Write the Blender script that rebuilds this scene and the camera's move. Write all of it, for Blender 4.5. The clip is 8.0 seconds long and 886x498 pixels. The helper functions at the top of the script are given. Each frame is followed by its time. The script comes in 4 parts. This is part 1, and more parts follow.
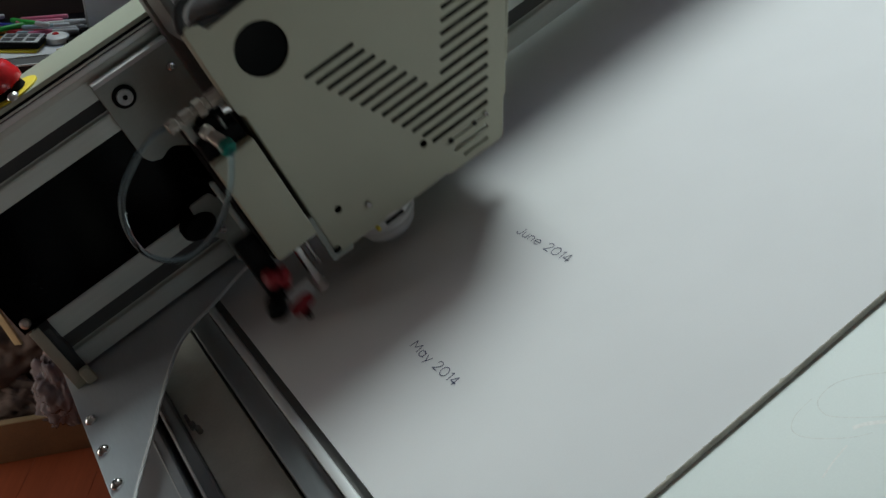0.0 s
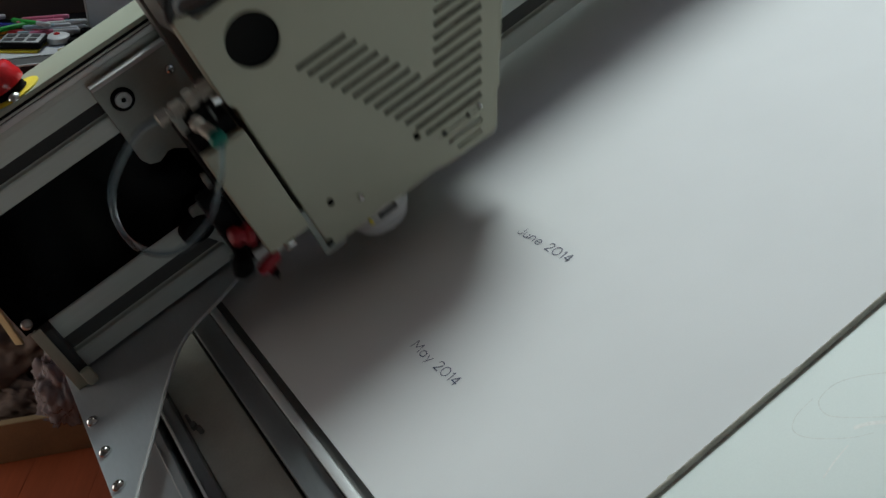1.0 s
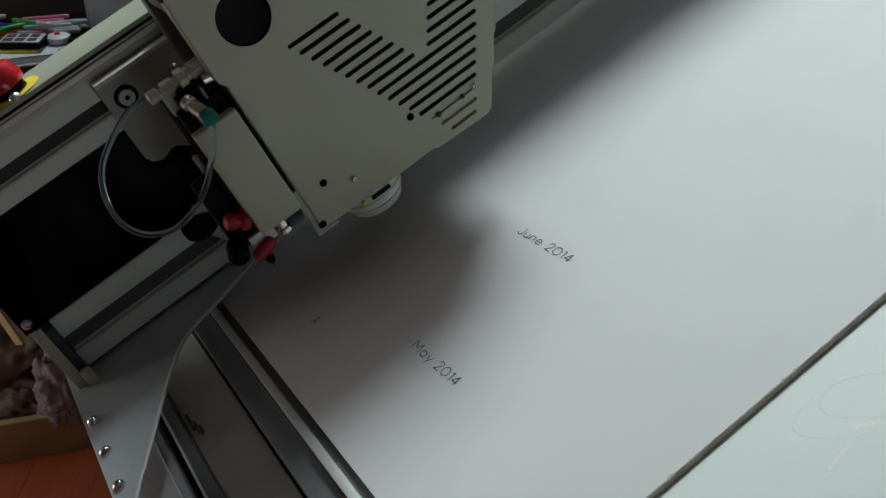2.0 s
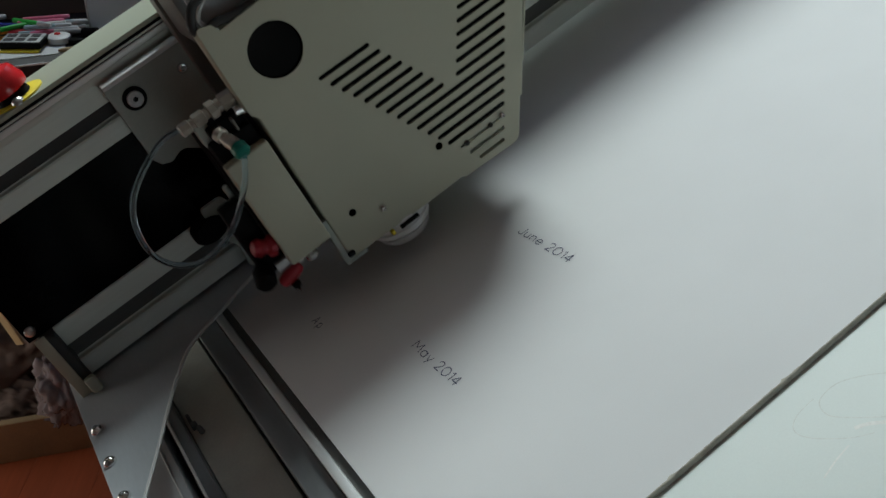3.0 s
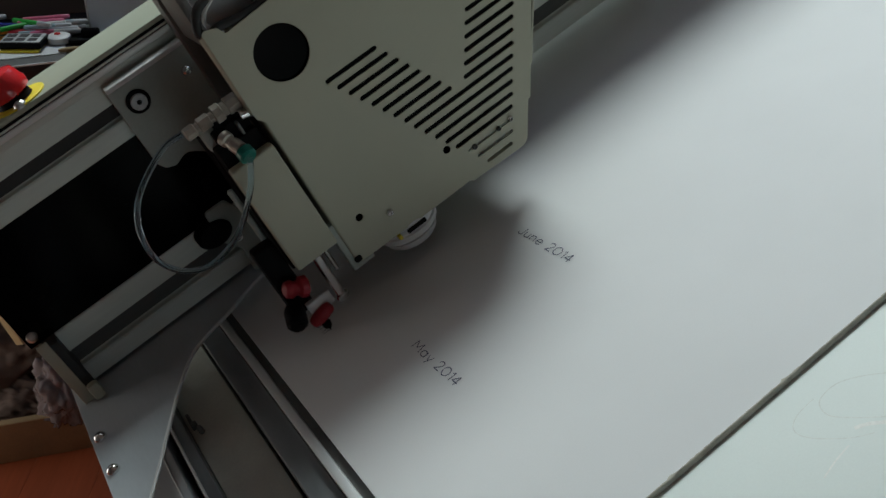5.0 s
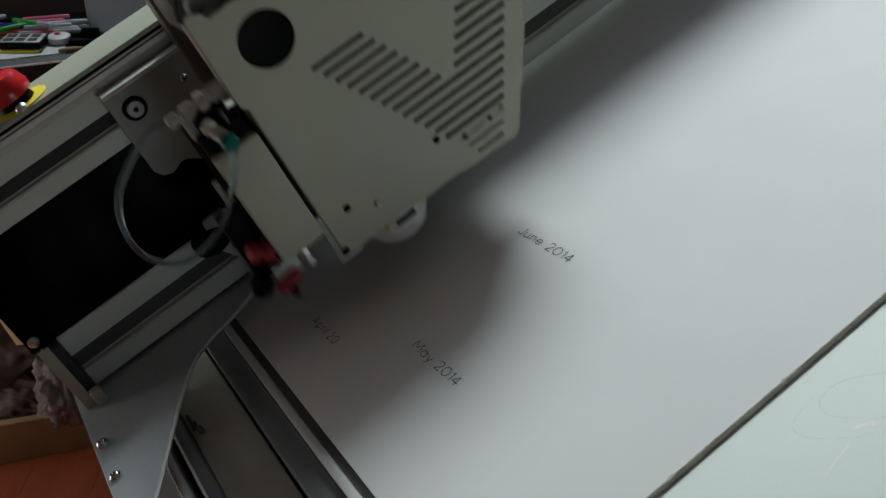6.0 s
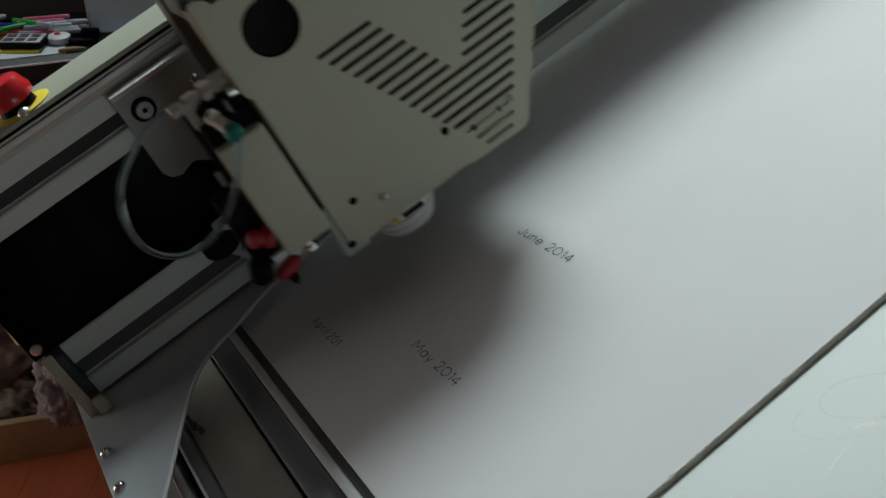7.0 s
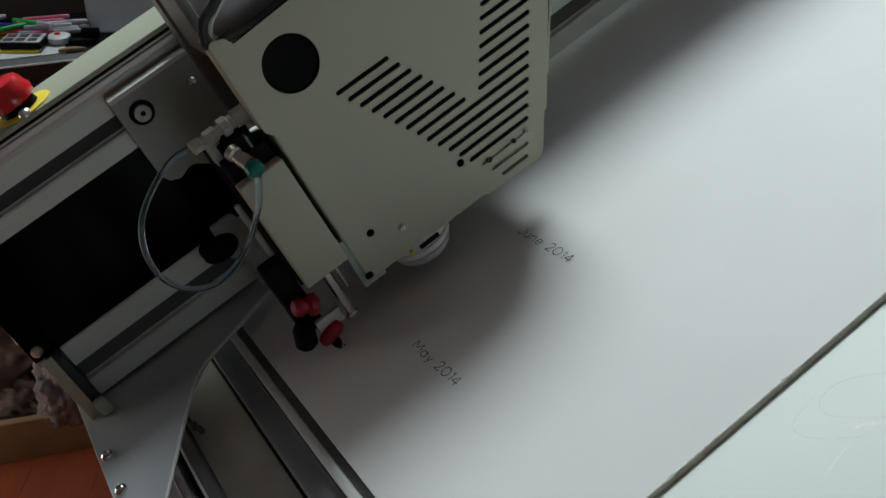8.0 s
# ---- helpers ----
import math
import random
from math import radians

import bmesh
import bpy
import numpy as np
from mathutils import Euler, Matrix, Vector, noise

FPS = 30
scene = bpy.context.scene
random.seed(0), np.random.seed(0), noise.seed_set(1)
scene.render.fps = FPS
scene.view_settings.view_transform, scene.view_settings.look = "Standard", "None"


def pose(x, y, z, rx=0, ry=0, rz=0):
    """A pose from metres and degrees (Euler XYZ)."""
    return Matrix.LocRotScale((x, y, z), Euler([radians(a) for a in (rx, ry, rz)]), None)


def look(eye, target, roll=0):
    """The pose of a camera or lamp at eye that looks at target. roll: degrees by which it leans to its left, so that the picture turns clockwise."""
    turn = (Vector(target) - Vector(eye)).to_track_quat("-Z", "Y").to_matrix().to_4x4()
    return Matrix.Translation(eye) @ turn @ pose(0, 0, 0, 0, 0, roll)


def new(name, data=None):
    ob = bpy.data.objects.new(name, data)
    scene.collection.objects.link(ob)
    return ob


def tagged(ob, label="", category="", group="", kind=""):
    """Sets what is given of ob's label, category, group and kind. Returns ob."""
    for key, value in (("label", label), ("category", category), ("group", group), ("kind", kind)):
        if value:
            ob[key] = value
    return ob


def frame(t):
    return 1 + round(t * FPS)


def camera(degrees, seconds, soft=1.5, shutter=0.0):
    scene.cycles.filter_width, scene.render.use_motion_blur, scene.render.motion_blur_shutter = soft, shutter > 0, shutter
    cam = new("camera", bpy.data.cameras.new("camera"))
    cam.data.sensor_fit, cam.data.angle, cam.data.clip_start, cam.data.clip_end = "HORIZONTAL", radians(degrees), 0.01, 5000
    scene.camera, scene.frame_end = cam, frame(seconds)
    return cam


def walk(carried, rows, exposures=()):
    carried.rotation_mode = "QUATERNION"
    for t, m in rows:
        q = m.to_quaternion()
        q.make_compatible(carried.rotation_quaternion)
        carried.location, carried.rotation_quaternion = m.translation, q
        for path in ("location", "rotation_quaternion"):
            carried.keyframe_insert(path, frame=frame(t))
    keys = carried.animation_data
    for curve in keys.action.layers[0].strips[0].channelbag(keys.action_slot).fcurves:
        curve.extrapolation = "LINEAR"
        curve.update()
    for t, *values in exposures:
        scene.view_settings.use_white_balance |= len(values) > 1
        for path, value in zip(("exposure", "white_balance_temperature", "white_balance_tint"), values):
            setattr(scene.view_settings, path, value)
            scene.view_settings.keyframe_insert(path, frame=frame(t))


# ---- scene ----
cam = camera(43.0, 8.0, soft=1.5, shutter=0.75)
EYE = pose(0, 0, 1.45, 60, 0, 0)
# the machine stands tipped on its frame: from its own axes (x along the gantry, z off the bed) to the room's
TIP = EYE @ pose(0, 0, 0.5226, 55.589, 26.565, -29.468).inverted()
walk(cam, [(0.0, EYE), (0.5, EYE @ pose(0, 0, 0, 0, 0.045, 0)), (1.5, EYE @ pose(0, 0, 0, 0, 0.05, 0)),
           (3.0, EYE @ pose(0, 0, 0, 0, 0.08, 0)), (8.0, EYE @ pose(0, 0, 0, 0, 0.08, 0))],
     exposures=[(0.0, 1.05), (6.9, 1.05), (7.4, 1.2), (8.0, 1.23)])

# The machine's strokes: seconds, gantry along y, carriage along x, head lift, extra lift of the pen.
STROKES = [
    (0, -0, 0, 0, 0), (0.1, -0.0005, -0.0018, 0.0172, 0.0283), (0.2, -0.001, -0.0027, 0.0321, 0.0383),
    (0.3, -0.001, -0.0027, 0.0321, 0.0383), (0.4, 0.011, 0.0014, 0, 0.0408), (0.5, 0.011, 0.0009, 0, 0),
    (0.6, 0.011, 0.0015, 0, 0), (0.7, 0.0025, -0.0001, 0.005, 0), (0.8, 0.0035, 0.0009, 0.0332, 0.0382),
    (0.9, 0.0035, 0.0015, 0.0328, 0.0382), (1, -0.0025, -0.0034, 0.0118, 0.0445), (1.1, -0.0025, -0.0032, 0, 0),
    (1.2, 0.0005, -0.0024, 0, 0), (1.3, -0.001, 0.0041, 0, 0), (1.4, -0, 0.0035, 0.0315, 0.0382),
    (1.5, -0.0025, 0.0042, 0.0318, 0.0383), (1.6, -0.0025, 0.0022, 0, 0.0454), (1.7, -0, 0.0025, 0, 0),
    (1.8, -0.001, 0.002, 0.004, 0.008), (1.9, -0.001, 0.001, 0.031, 0.0385), (2.1, -0.004, 0, 0.0315, 0.0385),
    (2.2, -0.006, 0, 0.004, 0.03), (2.3, -0.008, 0, 0, 0), (2.5, -0.011, 0.004, 0, 0),
    (2.6, -0.009, 0.005, 0.015, 0.025), (2.7, -0.006, 0.006, 0.031, 0.0385), (2.8, -0.006, 0.0066, 0.0311, 0.0383),
    (2.9, -0.018, 0.0032, 0.0316, 0.0386), (3, -0.0215, 0.0046, 0, 0.0438), (3.1, -0.0215, 0.0048, 0, 0),
    (3.2, -0.0205, 0.0044, 0, 0), (3.3, -0.0195, 0.0016, 0, 0), (3.4, -0.018, 0.0023, 0.0314, 0.0386),
    (3.5, -0.018, 0.0013, 0.0313, 0.0386), (3.6, -0.025, 0.0052, 0.0316, 0.0387), (3.7, -0.025, 0.0063, 0, 0.0261),
    (3.8, -0.0265, 0.0048, 0, 0), (3.9, -0.0265, 0.0048, 0, 0), (4, -0.0265, 0.0059, 0.0151, 0.0236),
    (4.1, -0.0265, 0.0048, 0.0307, 0.0387), (4.2, -0.0265, 0.004, 0.0321, 0.0388), (4.3, -0.0265, -0.0008, 0, 0.0464),
    (4.4, -0.027, -0.0004, 0, 0), (4.5, -0.0265, 0.0014, 0, 0), (4.6, -0.0265, 0.003, 0.0174, 0.0276),
    (4.7, -0.0265, 0.0029, 0.033, 0.0388), (4.8, -0.0275, 0.003, 0.032, 0.0385), (4.9, -0.034, 0.004, 0.003, 0.035),
    (5, -0.036, 0.005, 0, 0), (5.2, -0.041, 0.004, 0, 0), (5.3, -0.042, 0.002, 0.016, 0.026),
    (5.4, -0.044, 0.001, 0.0315, 0.0385), (5.5, -0.048, 0.001, 0.032, 0.0385), (5.6, -0.0495, 0.002, 0.004, 0.036),
    (5.7, -0.0495, 0.002, 0, 0), (5.8, -0.0495, 0.0019, 0, 0), (5.9, -0.0495, -0.0016, 0, 0),
    (6, -0.0485, -0.0019, 0.0204, 0.034), (6.1, -0.0485, -0.0026, 0.0314, 0.0406), (6.2, -0.053, -0.0023, 0.0311, 0.0432),
    (6.3, -0.053, -0.0018, 0, 0.0451), (6.4, -0.054, -0.002, 0, 0), (6.5, -0.053, 0.0004, 0, 0),
    (6.6, -0.055, 0.004, 0, 0), (6.7, -0.054, -0.0016, 0, 0), (6.8, -0.055, -0.0017, 0.0322, 0.0401),
    (6.9, -0.055, -0.0021, 0.0316, 0.0425), (7, -0.067, 0.0032, 0.0318, 0.0418), (7.1, -0.0675, 0.0047, 0, 0.045),
    (7.2, -0.0675, 0.0038, 0, 0), (7.3, -0.0685, 0.0021, 0, 0), (7.4, -0.0695, -0.0026, 0.0123, 0.0218),
    (7.5, -0.0695, -0.0026, 0.0322, 0.042), (7.6, -0.0695, -0.0023, 0.0328, 0.0418), (7.7, -0.075, -0.0007, 0.0033, 0.0448),
    (7.8, -0.0755, -0.0021, 0, 0), (7.9, -0.0755, -0.0016, 0, 0), (8, -0.0715, -0, 0, 0),
]


# ---- light ----
world = bpy.data.worlds.new("world")
scene.world = world
world.use_nodes = True
wn = world.node_tree
sky = wn.nodes.new("ShaderNodeTexSky")
sky.sky_type = "NISHITA"
sky.sun_disc = False
wn.links.new(sky.outputs["Color"], wn.nodes["Background"].inputs["Color"])
wn.nodes["Background"].inputs["Strength"].default_value = 0.074

FLOOR_Z, CEIL_Z = 0.0, 3.0
WALL_E, WALL_W, WALL_N, WALL_S = 2.6, -1.75, 3.8, -1.8
WIN_X0, WIN_X1, WIN_Y0, WIN_Y1 = -1.3, 1.15, 1.55, 3.62
SIDE_Y0, SIDE_Y1, SIDE_Z0, SIDE_Z1 = 0.75, 1.65, 0.08, 0.86
LOW_X0, LOW_X1, LOW_Z0, LOW_Z1 = 0.9, 2.4, 0.85, 1.8

SUN_DIR = Vector((-0.03, 0.865, 1.175)).normalized()
sky.sun_elevation = math.asin(SUN_DIR.z)
sky.sun_rotation = math.atan2(SUN_DIR.x, SUN_DIR.y)
sun = bpy.data.lights.new("sun", "SUN")
sun.energy, sun.angle, sun.color = 1.45, radians(19), (0.85, 0.97, 0.95)
sun_ob = new("sun", sun)
sun_ob.matrix_world = look(SUN_DIR * 6, (0, 0, 0))

# added fill light from the south, in an unseen opening of the wall
panel_light = bpy.data.lights.new("south_fill_light", "AREA")
panel_light.shape, panel_light.size, panel_light.size_y = "RECTANGLE", LOW_X1 - LOW_X0, LOW_Z1 - LOW_Z0
panel_light.energy, panel_light.color = 1.15, (0.92, 0.98, 1.0)
panel_ob = new("south_fill_light", panel_light)
panel_ob.matrix_world = pose((LOW_X0 + LOW_X1) / 2, WALL_S - 0.03, (LOW_Z0 + LOW_Z1) / 2, 90, 0, 0)

# added warm fill light for floor and rail, in an unseen low west opening
side_light = bpy.data.lights.new("west_fill_light", "AREA")
side_light.shape, side_light.size, side_light.size_y = "RECTANGLE", SIDE_Z1 - SIDE_Z0, SIDE_Y1 - SIDE_Y0
side_light.energy, side_light.color = 2.7, (1.0, 0.95, 0.87)
side_ob = new("west_fill_light", side_light)
side_ob.matrix_world = pose(WALL_W - 0.03, (SIDE_Y0 + SIDE_Y1) / 2, (SIDE_Z0 + SIDE_Z1) / 2, 0, -90, 0)

# ---- materials ----


def mat(name, color, rough=0.5, metal=0.0, vary=0.12, scale=40.0, bump=0.05, fine=400.0, stretch=(1, 1, 1), spec=0.5, coat=0.0):
    """A surface with colour variation at two scales, uneven gloss and fine relief."""
    m = bpy.data.materials.new(name)
    m.use_nodes = True
    n, l = m.node_tree.nodes, m.node_tree.links
    b = n["Principled BSDF"]
    b.inputs["Metallic"].default_value = metal
    b.inputs["Specular IOR Level"].default_value = spec
    b.inputs["Coat Weight"].default_value = coat
    co = n.new("ShaderNodeTexCoord")
    mp = n.new("ShaderNodeMapping")
    mp.inputs["Scale"].default_value = stretch
    l.new(co.outputs["Object"], mp.inputs["Vector"])
    big, small = n.new("ShaderNodeTexNoise"), n.new("ShaderNodeTexNoise")
    big.inputs["Scale"].default_value, small.inputs["Scale"].default_value = scale, fine
    big.inputs["Detail"].default_value, small.inputs["Detail"].default_value = 5, 2
    l.new(mp.outputs["Vector"], big.inputs["Vector"])
    l.new(mp.outputs["Vector"], small.inputs["Vector"])
    add = n.new("ShaderNodeMath")
    add.operation = "MULTIPLY_ADD"
    add.inputs[1].default_value = 0.35
    l.new(small.outputs["Fac"], add.inputs[0])
    l.new(big.outputs["Fac"], add.inputs[2])
    ramp = n.new("ShaderNodeValToRGB")
    ramp.color_ramp.elements[0].position, ramp.color_ramp.elements[1].position = 0.45, 0.95
    ramp.color_ramp.elements[0].color = (*[c * (1 - vary) for c in color], 1)
    ramp.color_ramp.elements[1].color = (*[min(1, c * (1 + vary * 0.6)) for c in color], 1)
    l.new(add.outputs[0], ramp.inputs["Fac"])
    l.new(ramp.outputs["Color"], b.inputs["Base Color"])
    rr = n.new("ShaderNodeMapRange")
    rr.inputs["To Min"].default_value, rr.inputs["To Max"].default_value = max(0.02, rough * 0.85), min(1, rough * 1.15)
    l.new(big.outputs["Fac"], rr.inputs["Value"])
    l.new(rr.outputs["Result"], b.inputs["Roughness"])
    if bump:
        bp = n.new("ShaderNodeBump")
        bp.inputs["Strength"].default_value, bp.inputs["Distance"].default_value = bump, 0.001
        l.new(small.outputs["Fac"], bp.inputs["Height"])
        l.new(bp.outputs["Normal"], b.inputs["Normal"])
    return m


def clear(name, color, rough=0.05, ior=1.45, alpha=1.0):
    m = bpy.data.materials.new(name)
    m.use_nodes = True
    b = m.node_tree.nodes["Principled BSDF"]
    b.inputs["Base Color"].default_value = (*color, 1)
    b.inputs["Transmission Weight"].default_value = alpha
    b.inputs["Roughness"].default_value, b.inputs["IOR"].default_value = rough, ior
    return m


BOARD = mat("white_laminate", (0.74, 0.75, 0.76), 0.6, vary=0.05, scale=6, bump=0.03, fine=900, spec=0.22)
BED = mat("bed_board_white", (0.74, 0.80, 0.78), 0.55, vary=0.05, scale=5, bump=0.03, fine=700, spec=0.3)
MDF = mat("mdf_edge", (0.50, 0.48, 0.41), 0.85, vary=0.3, scale=60, bump=0.2, fine=800)
CREAM = mat("cream_powder_coat", (0.442, 0.438, 0.335), 0.5, vary=0.05, scale=12, bump=0.12, fine=1500)
LIDCREAM = mat("lid_powder_coat", (0.41, 0.44, 0.35), 0.45, vary=0.05, scale=12, bump=0.1, fine=1500)
ALU = mat("anodised_aluminium", (0.67, 0.71, 0.65), 0.42, 0.12, vary=0.12, scale=14, bump=0.06, fine=300, stretch=(0.08, 1, 1))
ALU_Y = mat("anodised_aluminium_rail", (0.68, 0.70, 0.70), 0.4, 0.15, vary=0.14, scale=14, bump=0.06, fine=300, stretch=(1, 0.08, 1))
RAILALU = mat("bright_aluminium", (0.86, 0.88, 0.86), 0.35, 0.2, vary=0.08, scale=14, bump=0.05, fine=300, stretch=(0.08, 1, 1))
PLATE = mat("brushed_steel_plate", (0.46, 0.50, 0.53), 0.34, 0.2, vary=0.12, scale=18, bump=0.08, fine=500, stretch=(1, 0.15, 1))
STEEL = mat("bright_steel", (0.72, 0.72, 0.72), 0.18, 1.0, vary=0.08, scale=80, bump=0.03)
GREYBOLT = mat("dull_steel_bolt", (0.50, 0.51, 0.52), 0.4, 0.3, vary=0.2, scale=150)
BRACKET = mat("grey_cast_bracket", (0.42, 0.46, 0.42), 0.55, 0.1, vary=0.14, scale=30, bump=0.1)
ZINC = mat("zinc_plated_steel", (0.68, 0.68, 0.67), 0.35, 0.85, vary=0.15, scale=120)
DARKGREY = mat("dark_grey_steel", (0.17, 0.17, 0.16), 0.5, 0.2, vary=0.15, scale=30)
# shade of the lower beam slot, put in as dark grey
SLOTSHADE = mat("slot_shade_grey", (0.085, 0.085, 0.078), 0.6, vary=0.2, scale=30, stretch=(0.1, 1, 1))
# dark for small parts, and for shade put into slots and gaps
SLOTDARK = mat("dark_parts_and_slot_shade", (0.05, 0.05, 0.05), 0.7, vary=0.2, scale=40)
BLACK = mat("gloss_black_panel", (0.0012, 0.0012, 0.0015), 0.14, vary=0.3, scale=12, bump=0.03, fine=60, spec=0.05)
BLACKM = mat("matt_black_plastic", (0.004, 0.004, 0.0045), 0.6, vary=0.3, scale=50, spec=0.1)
RUBBER = mat("black_rubber", (0.02, 0.02, 0.02), 0.6, vary=0.2, scale=50)
RED = mat("red_plastic", (0.66, 0.025, 0.03), 0.2, vary=0.12, scale=60, coat=0.3)
REDPEN = mat("red_pen_plastic", (0.34, 0.010, 0.022), 0.5, vary=0.2, scale=90)
YELLOW = mat("yellow_label", (0.75, 0.60, 0.03), 0.5, vary=0.08, scale=60)
WHITEP = mat("white_plastic", (0.70, 0.70, 0.69), 0.4, vary=0.05, scale=60)
GREY = mat("grey_metal_rail_paint", (0.18, 0.195, 0.205), 0.42, 0.1, vary=0.12, scale=20, stretch=(1, 0.2, 1))
CHANNEL = mat("channel_floor_paint", (0.62, 0.62, 0.54), 0.55, vary=0.16, scale=16, bump=0.08)
BRASS = mat("nickel_fitting", (0.50, 0.46, 0.40), 0.3, 0.5, vary=0.15, scale=120)
GREEN = mat("green_collar", (0.0, 0.16, 0.12), 0.35, vary=0.1, scale=90)
TUBE = clear("clear_tube", (0.70, 0.86, 0.95), 0.06, 1.35, 0.95)
BOXCLEAR = clear("frosted_box", (0.80, 0.84, 0.88), 0.35, 1.15, 0.5)
LENS = clear("frosted_lens_ring", (0.9, 0.9, 0.9), 0.4, 1.3, 0.35)
INK = mat("blue_black_ink", (0.035, 0.045, 0.12), 0.6, vary=0.25, scale=300)
PENCIL = mat("faint_pencil", (0.685, 0.725, 0.695), 0.8, vary=0.1, scale=200)
PENCILRED = mat("faint_red_crayon", (0.76, 0.775, 0.745), 0.8, vary=0.1, scale=200)
FLOORW = mat("orange_laminate", (0.38, 0.085, 0.03), 0.45, vary=0.35, scale=9, bump=0.06, fine=120, stretch=(1, 0.12, 1))
WALLP = mat("wall_paint", (0.53, 0.55, 0.51), 0.85, vary=0.06, scale=4, bump=0.1, fine=200)
WALLD = mat("dark_wall_paint", (0.10, 0.075, 0.062), 0.8, vary=0.12, scale=4, bump=0.1, fine=200)
CEILP = mat("ceiling_paint", (0.7, 0.69, 0.66), 0.9, vary=0.04, scale=3, bump=0.1, fine=200)
CARD = mat("brown_cardboard", (0.24, 0.115, 0.045), 0.8, vary=0.2, scale=12, bump=0.15, fine=200)
CARDTOP = mat("pale_cardboard", (0.42, 0.30, 0.15), 0.8, vary=0.2, scale=12, bump=0.15, fine=200)
PAPER = mat("crumpled_brown_paper", (0.115, 0.072, 0.052), 0.8, vary=0.3, scale=14, bump=0.2, fine=120)
PINKBAG = clear("thin_plastic_film", (0.44, 0.36, 0.35), 0.2, 1.25, 0.6)
DESKW = mat("white_desk_top", (0.66, 0.68, 0.68), 0.4, vary=0.05, scale=5)
DESKB = mat("black_desk_edge", (0.006, 0.006, 0.0065), 0.55, vary=0.2, scale=12)

# ---- building helpers ----
BASE = {}
FRAME = [Matrix.Identity(4)]


def thing(name, base=(0, 0, 0), label="", category="", group="", kind=""):
    ob = new(name)
    ob.empty_display_size = 0.02
    ob.matrix_basis = FRAME[0] @ Matrix.Translation(base)
    BASE[ob.name] = Vector(base)
    return tagged(ob, label, category, group, kind)


def origin(ob):
    return BASE.get(ob.name, Vector((0, 0, 0)))


def smooth(me, on=True):
    me.polygons.foreach_set("use_smooth", [on] * len(me.polygons))
    if on:
        me.set_sharp_from_angle(angle=radians(35))


def part(name, bm, material, parent=None, label="", kind="", round_off=True):
    """Links a bmesh, built in world coordinates, as one mesh under a thing or part."""
    me = bpy.data.meshes.new(name)
    if parent is not None:
        bmesh.ops.translate(bm, vec=-origin(parent), verts=bm.verts)
    bm.to_mesh(me)
    bm.free()
    smooth(me, round_off)
    me.materials.append(material)
    ob = new(name, me)
    if parent is not None:
        ob.parent = parent
        BASE[ob.name] = origin(parent)
    return tagged(ob, label, kind=kind)


def solo(name, bm, material, label, category, group="", kind="", base=None, soft=False):
    """A thing that is one mesh."""
    me = bpy.data.meshes.new(name)
    b = Vector(base) if base is not None else Vector((0, 0, 0))
    bmesh.ops.translate(bm, vec=-b, verts=bm.verts)
    bm.to_mesh(me)
    bm.free()
    smooth(me)
    if soft:
        me.set_sharp_from_angle(angle=radians(180))
    me.materials.append(material)
    ob = new(name, me)
    ob.matrix_basis = FRAME[0] @ Matrix.Translation(b)
    BASE[ob.name] = b
    return tagged(ob, label, category, group, kind)


def box(x0, x1, y0, y1, z0, z1, bevel=0.0, seg=2, bm=None):
    bm = bm or bmesh.new()
    r = bmesh.ops.create_cube(bm, size=1, matrix=Matrix.LocRotScale(((x0 + x1) / 2, (y0 + y1) / 2, (z0 + z1) / 2), None, (abs(x1 - x0), abs(y1 - y0), abs(z1 - z0))))
    if bevel:
        es = list({e for v in r["verts"] for e in v.link_edges})
        bmesh.ops.bevel(bm, geom=es, offset=bevel, segments=seg, affect="EDGES", profile=0.5)
    return bm


def turned(bm, m):
    bmesh.ops.transform(bm, matrix=m, verts=bm.verts)
    return bm


def lathe(p0, p1, profile, seg=24, bm=None):
    """A turned body on the axis p0-p1; profile rows are (share of the way, radius)."""
    bm = bm or bmesh.new()
    p0, p1 = Vector(p0), Vector(p1)
    d = p1 - p0
    q = d.to_track_quat("Z", "Y").to_matrix()
    rings = []
    for s, r in profile:
        rings.append([bm.verts.new(p0 + d * s + q @ Vector((r * math.cos(a), r * math.sin(a), 0))) for a in (2 * math.pi * i / seg for i in range(seg))])
    for a, b in zip(rings, rings[1:]):
        for i in range(seg):
            bm.faces.new((a[i], a[(i + 1) % seg], b[(i + 1) % seg], b[i]))
    bm.faces.new(rings[0][::-1])
    bm.faces.new(rings[-1])
    bmesh.ops.recalc_face_normals(bm, faces=bm.faces)
    return bm


def rod(p0, p1, r, seg=20, edge=0.0008, bm=None):
    n = (Vector(p1) - Vector(p0)).length
    e = min(edge / n, 0.3)
    return lathe(p0, p1, [(0, r - min(edge, r * 0.4)), (e, r), (1 - e, r), (1, r - min(edge, r * 0.4))], seg, bm)


def spline(points, steps=8, closed=False):
    p = [Vector(q) for q in points]
    out = []
    n = len(p)
    for i in range(n if closed else n - 1):
        a, b, c, d = (p[(i + k - 1) % n] if closed else p[min(max(i + k - 1, 0), n - 1)] for k in range(4))
        for s in range(steps):
            t = s / steps
            out.append(0.5 * ((2 * b) + (c - a) * t + (2 * a - 5 * b + 4 * c - d) * t * t + (3 * b - a - 3 * c + d) * t ** 3))
    if not closed:
        out.append(p[-1])
    return out


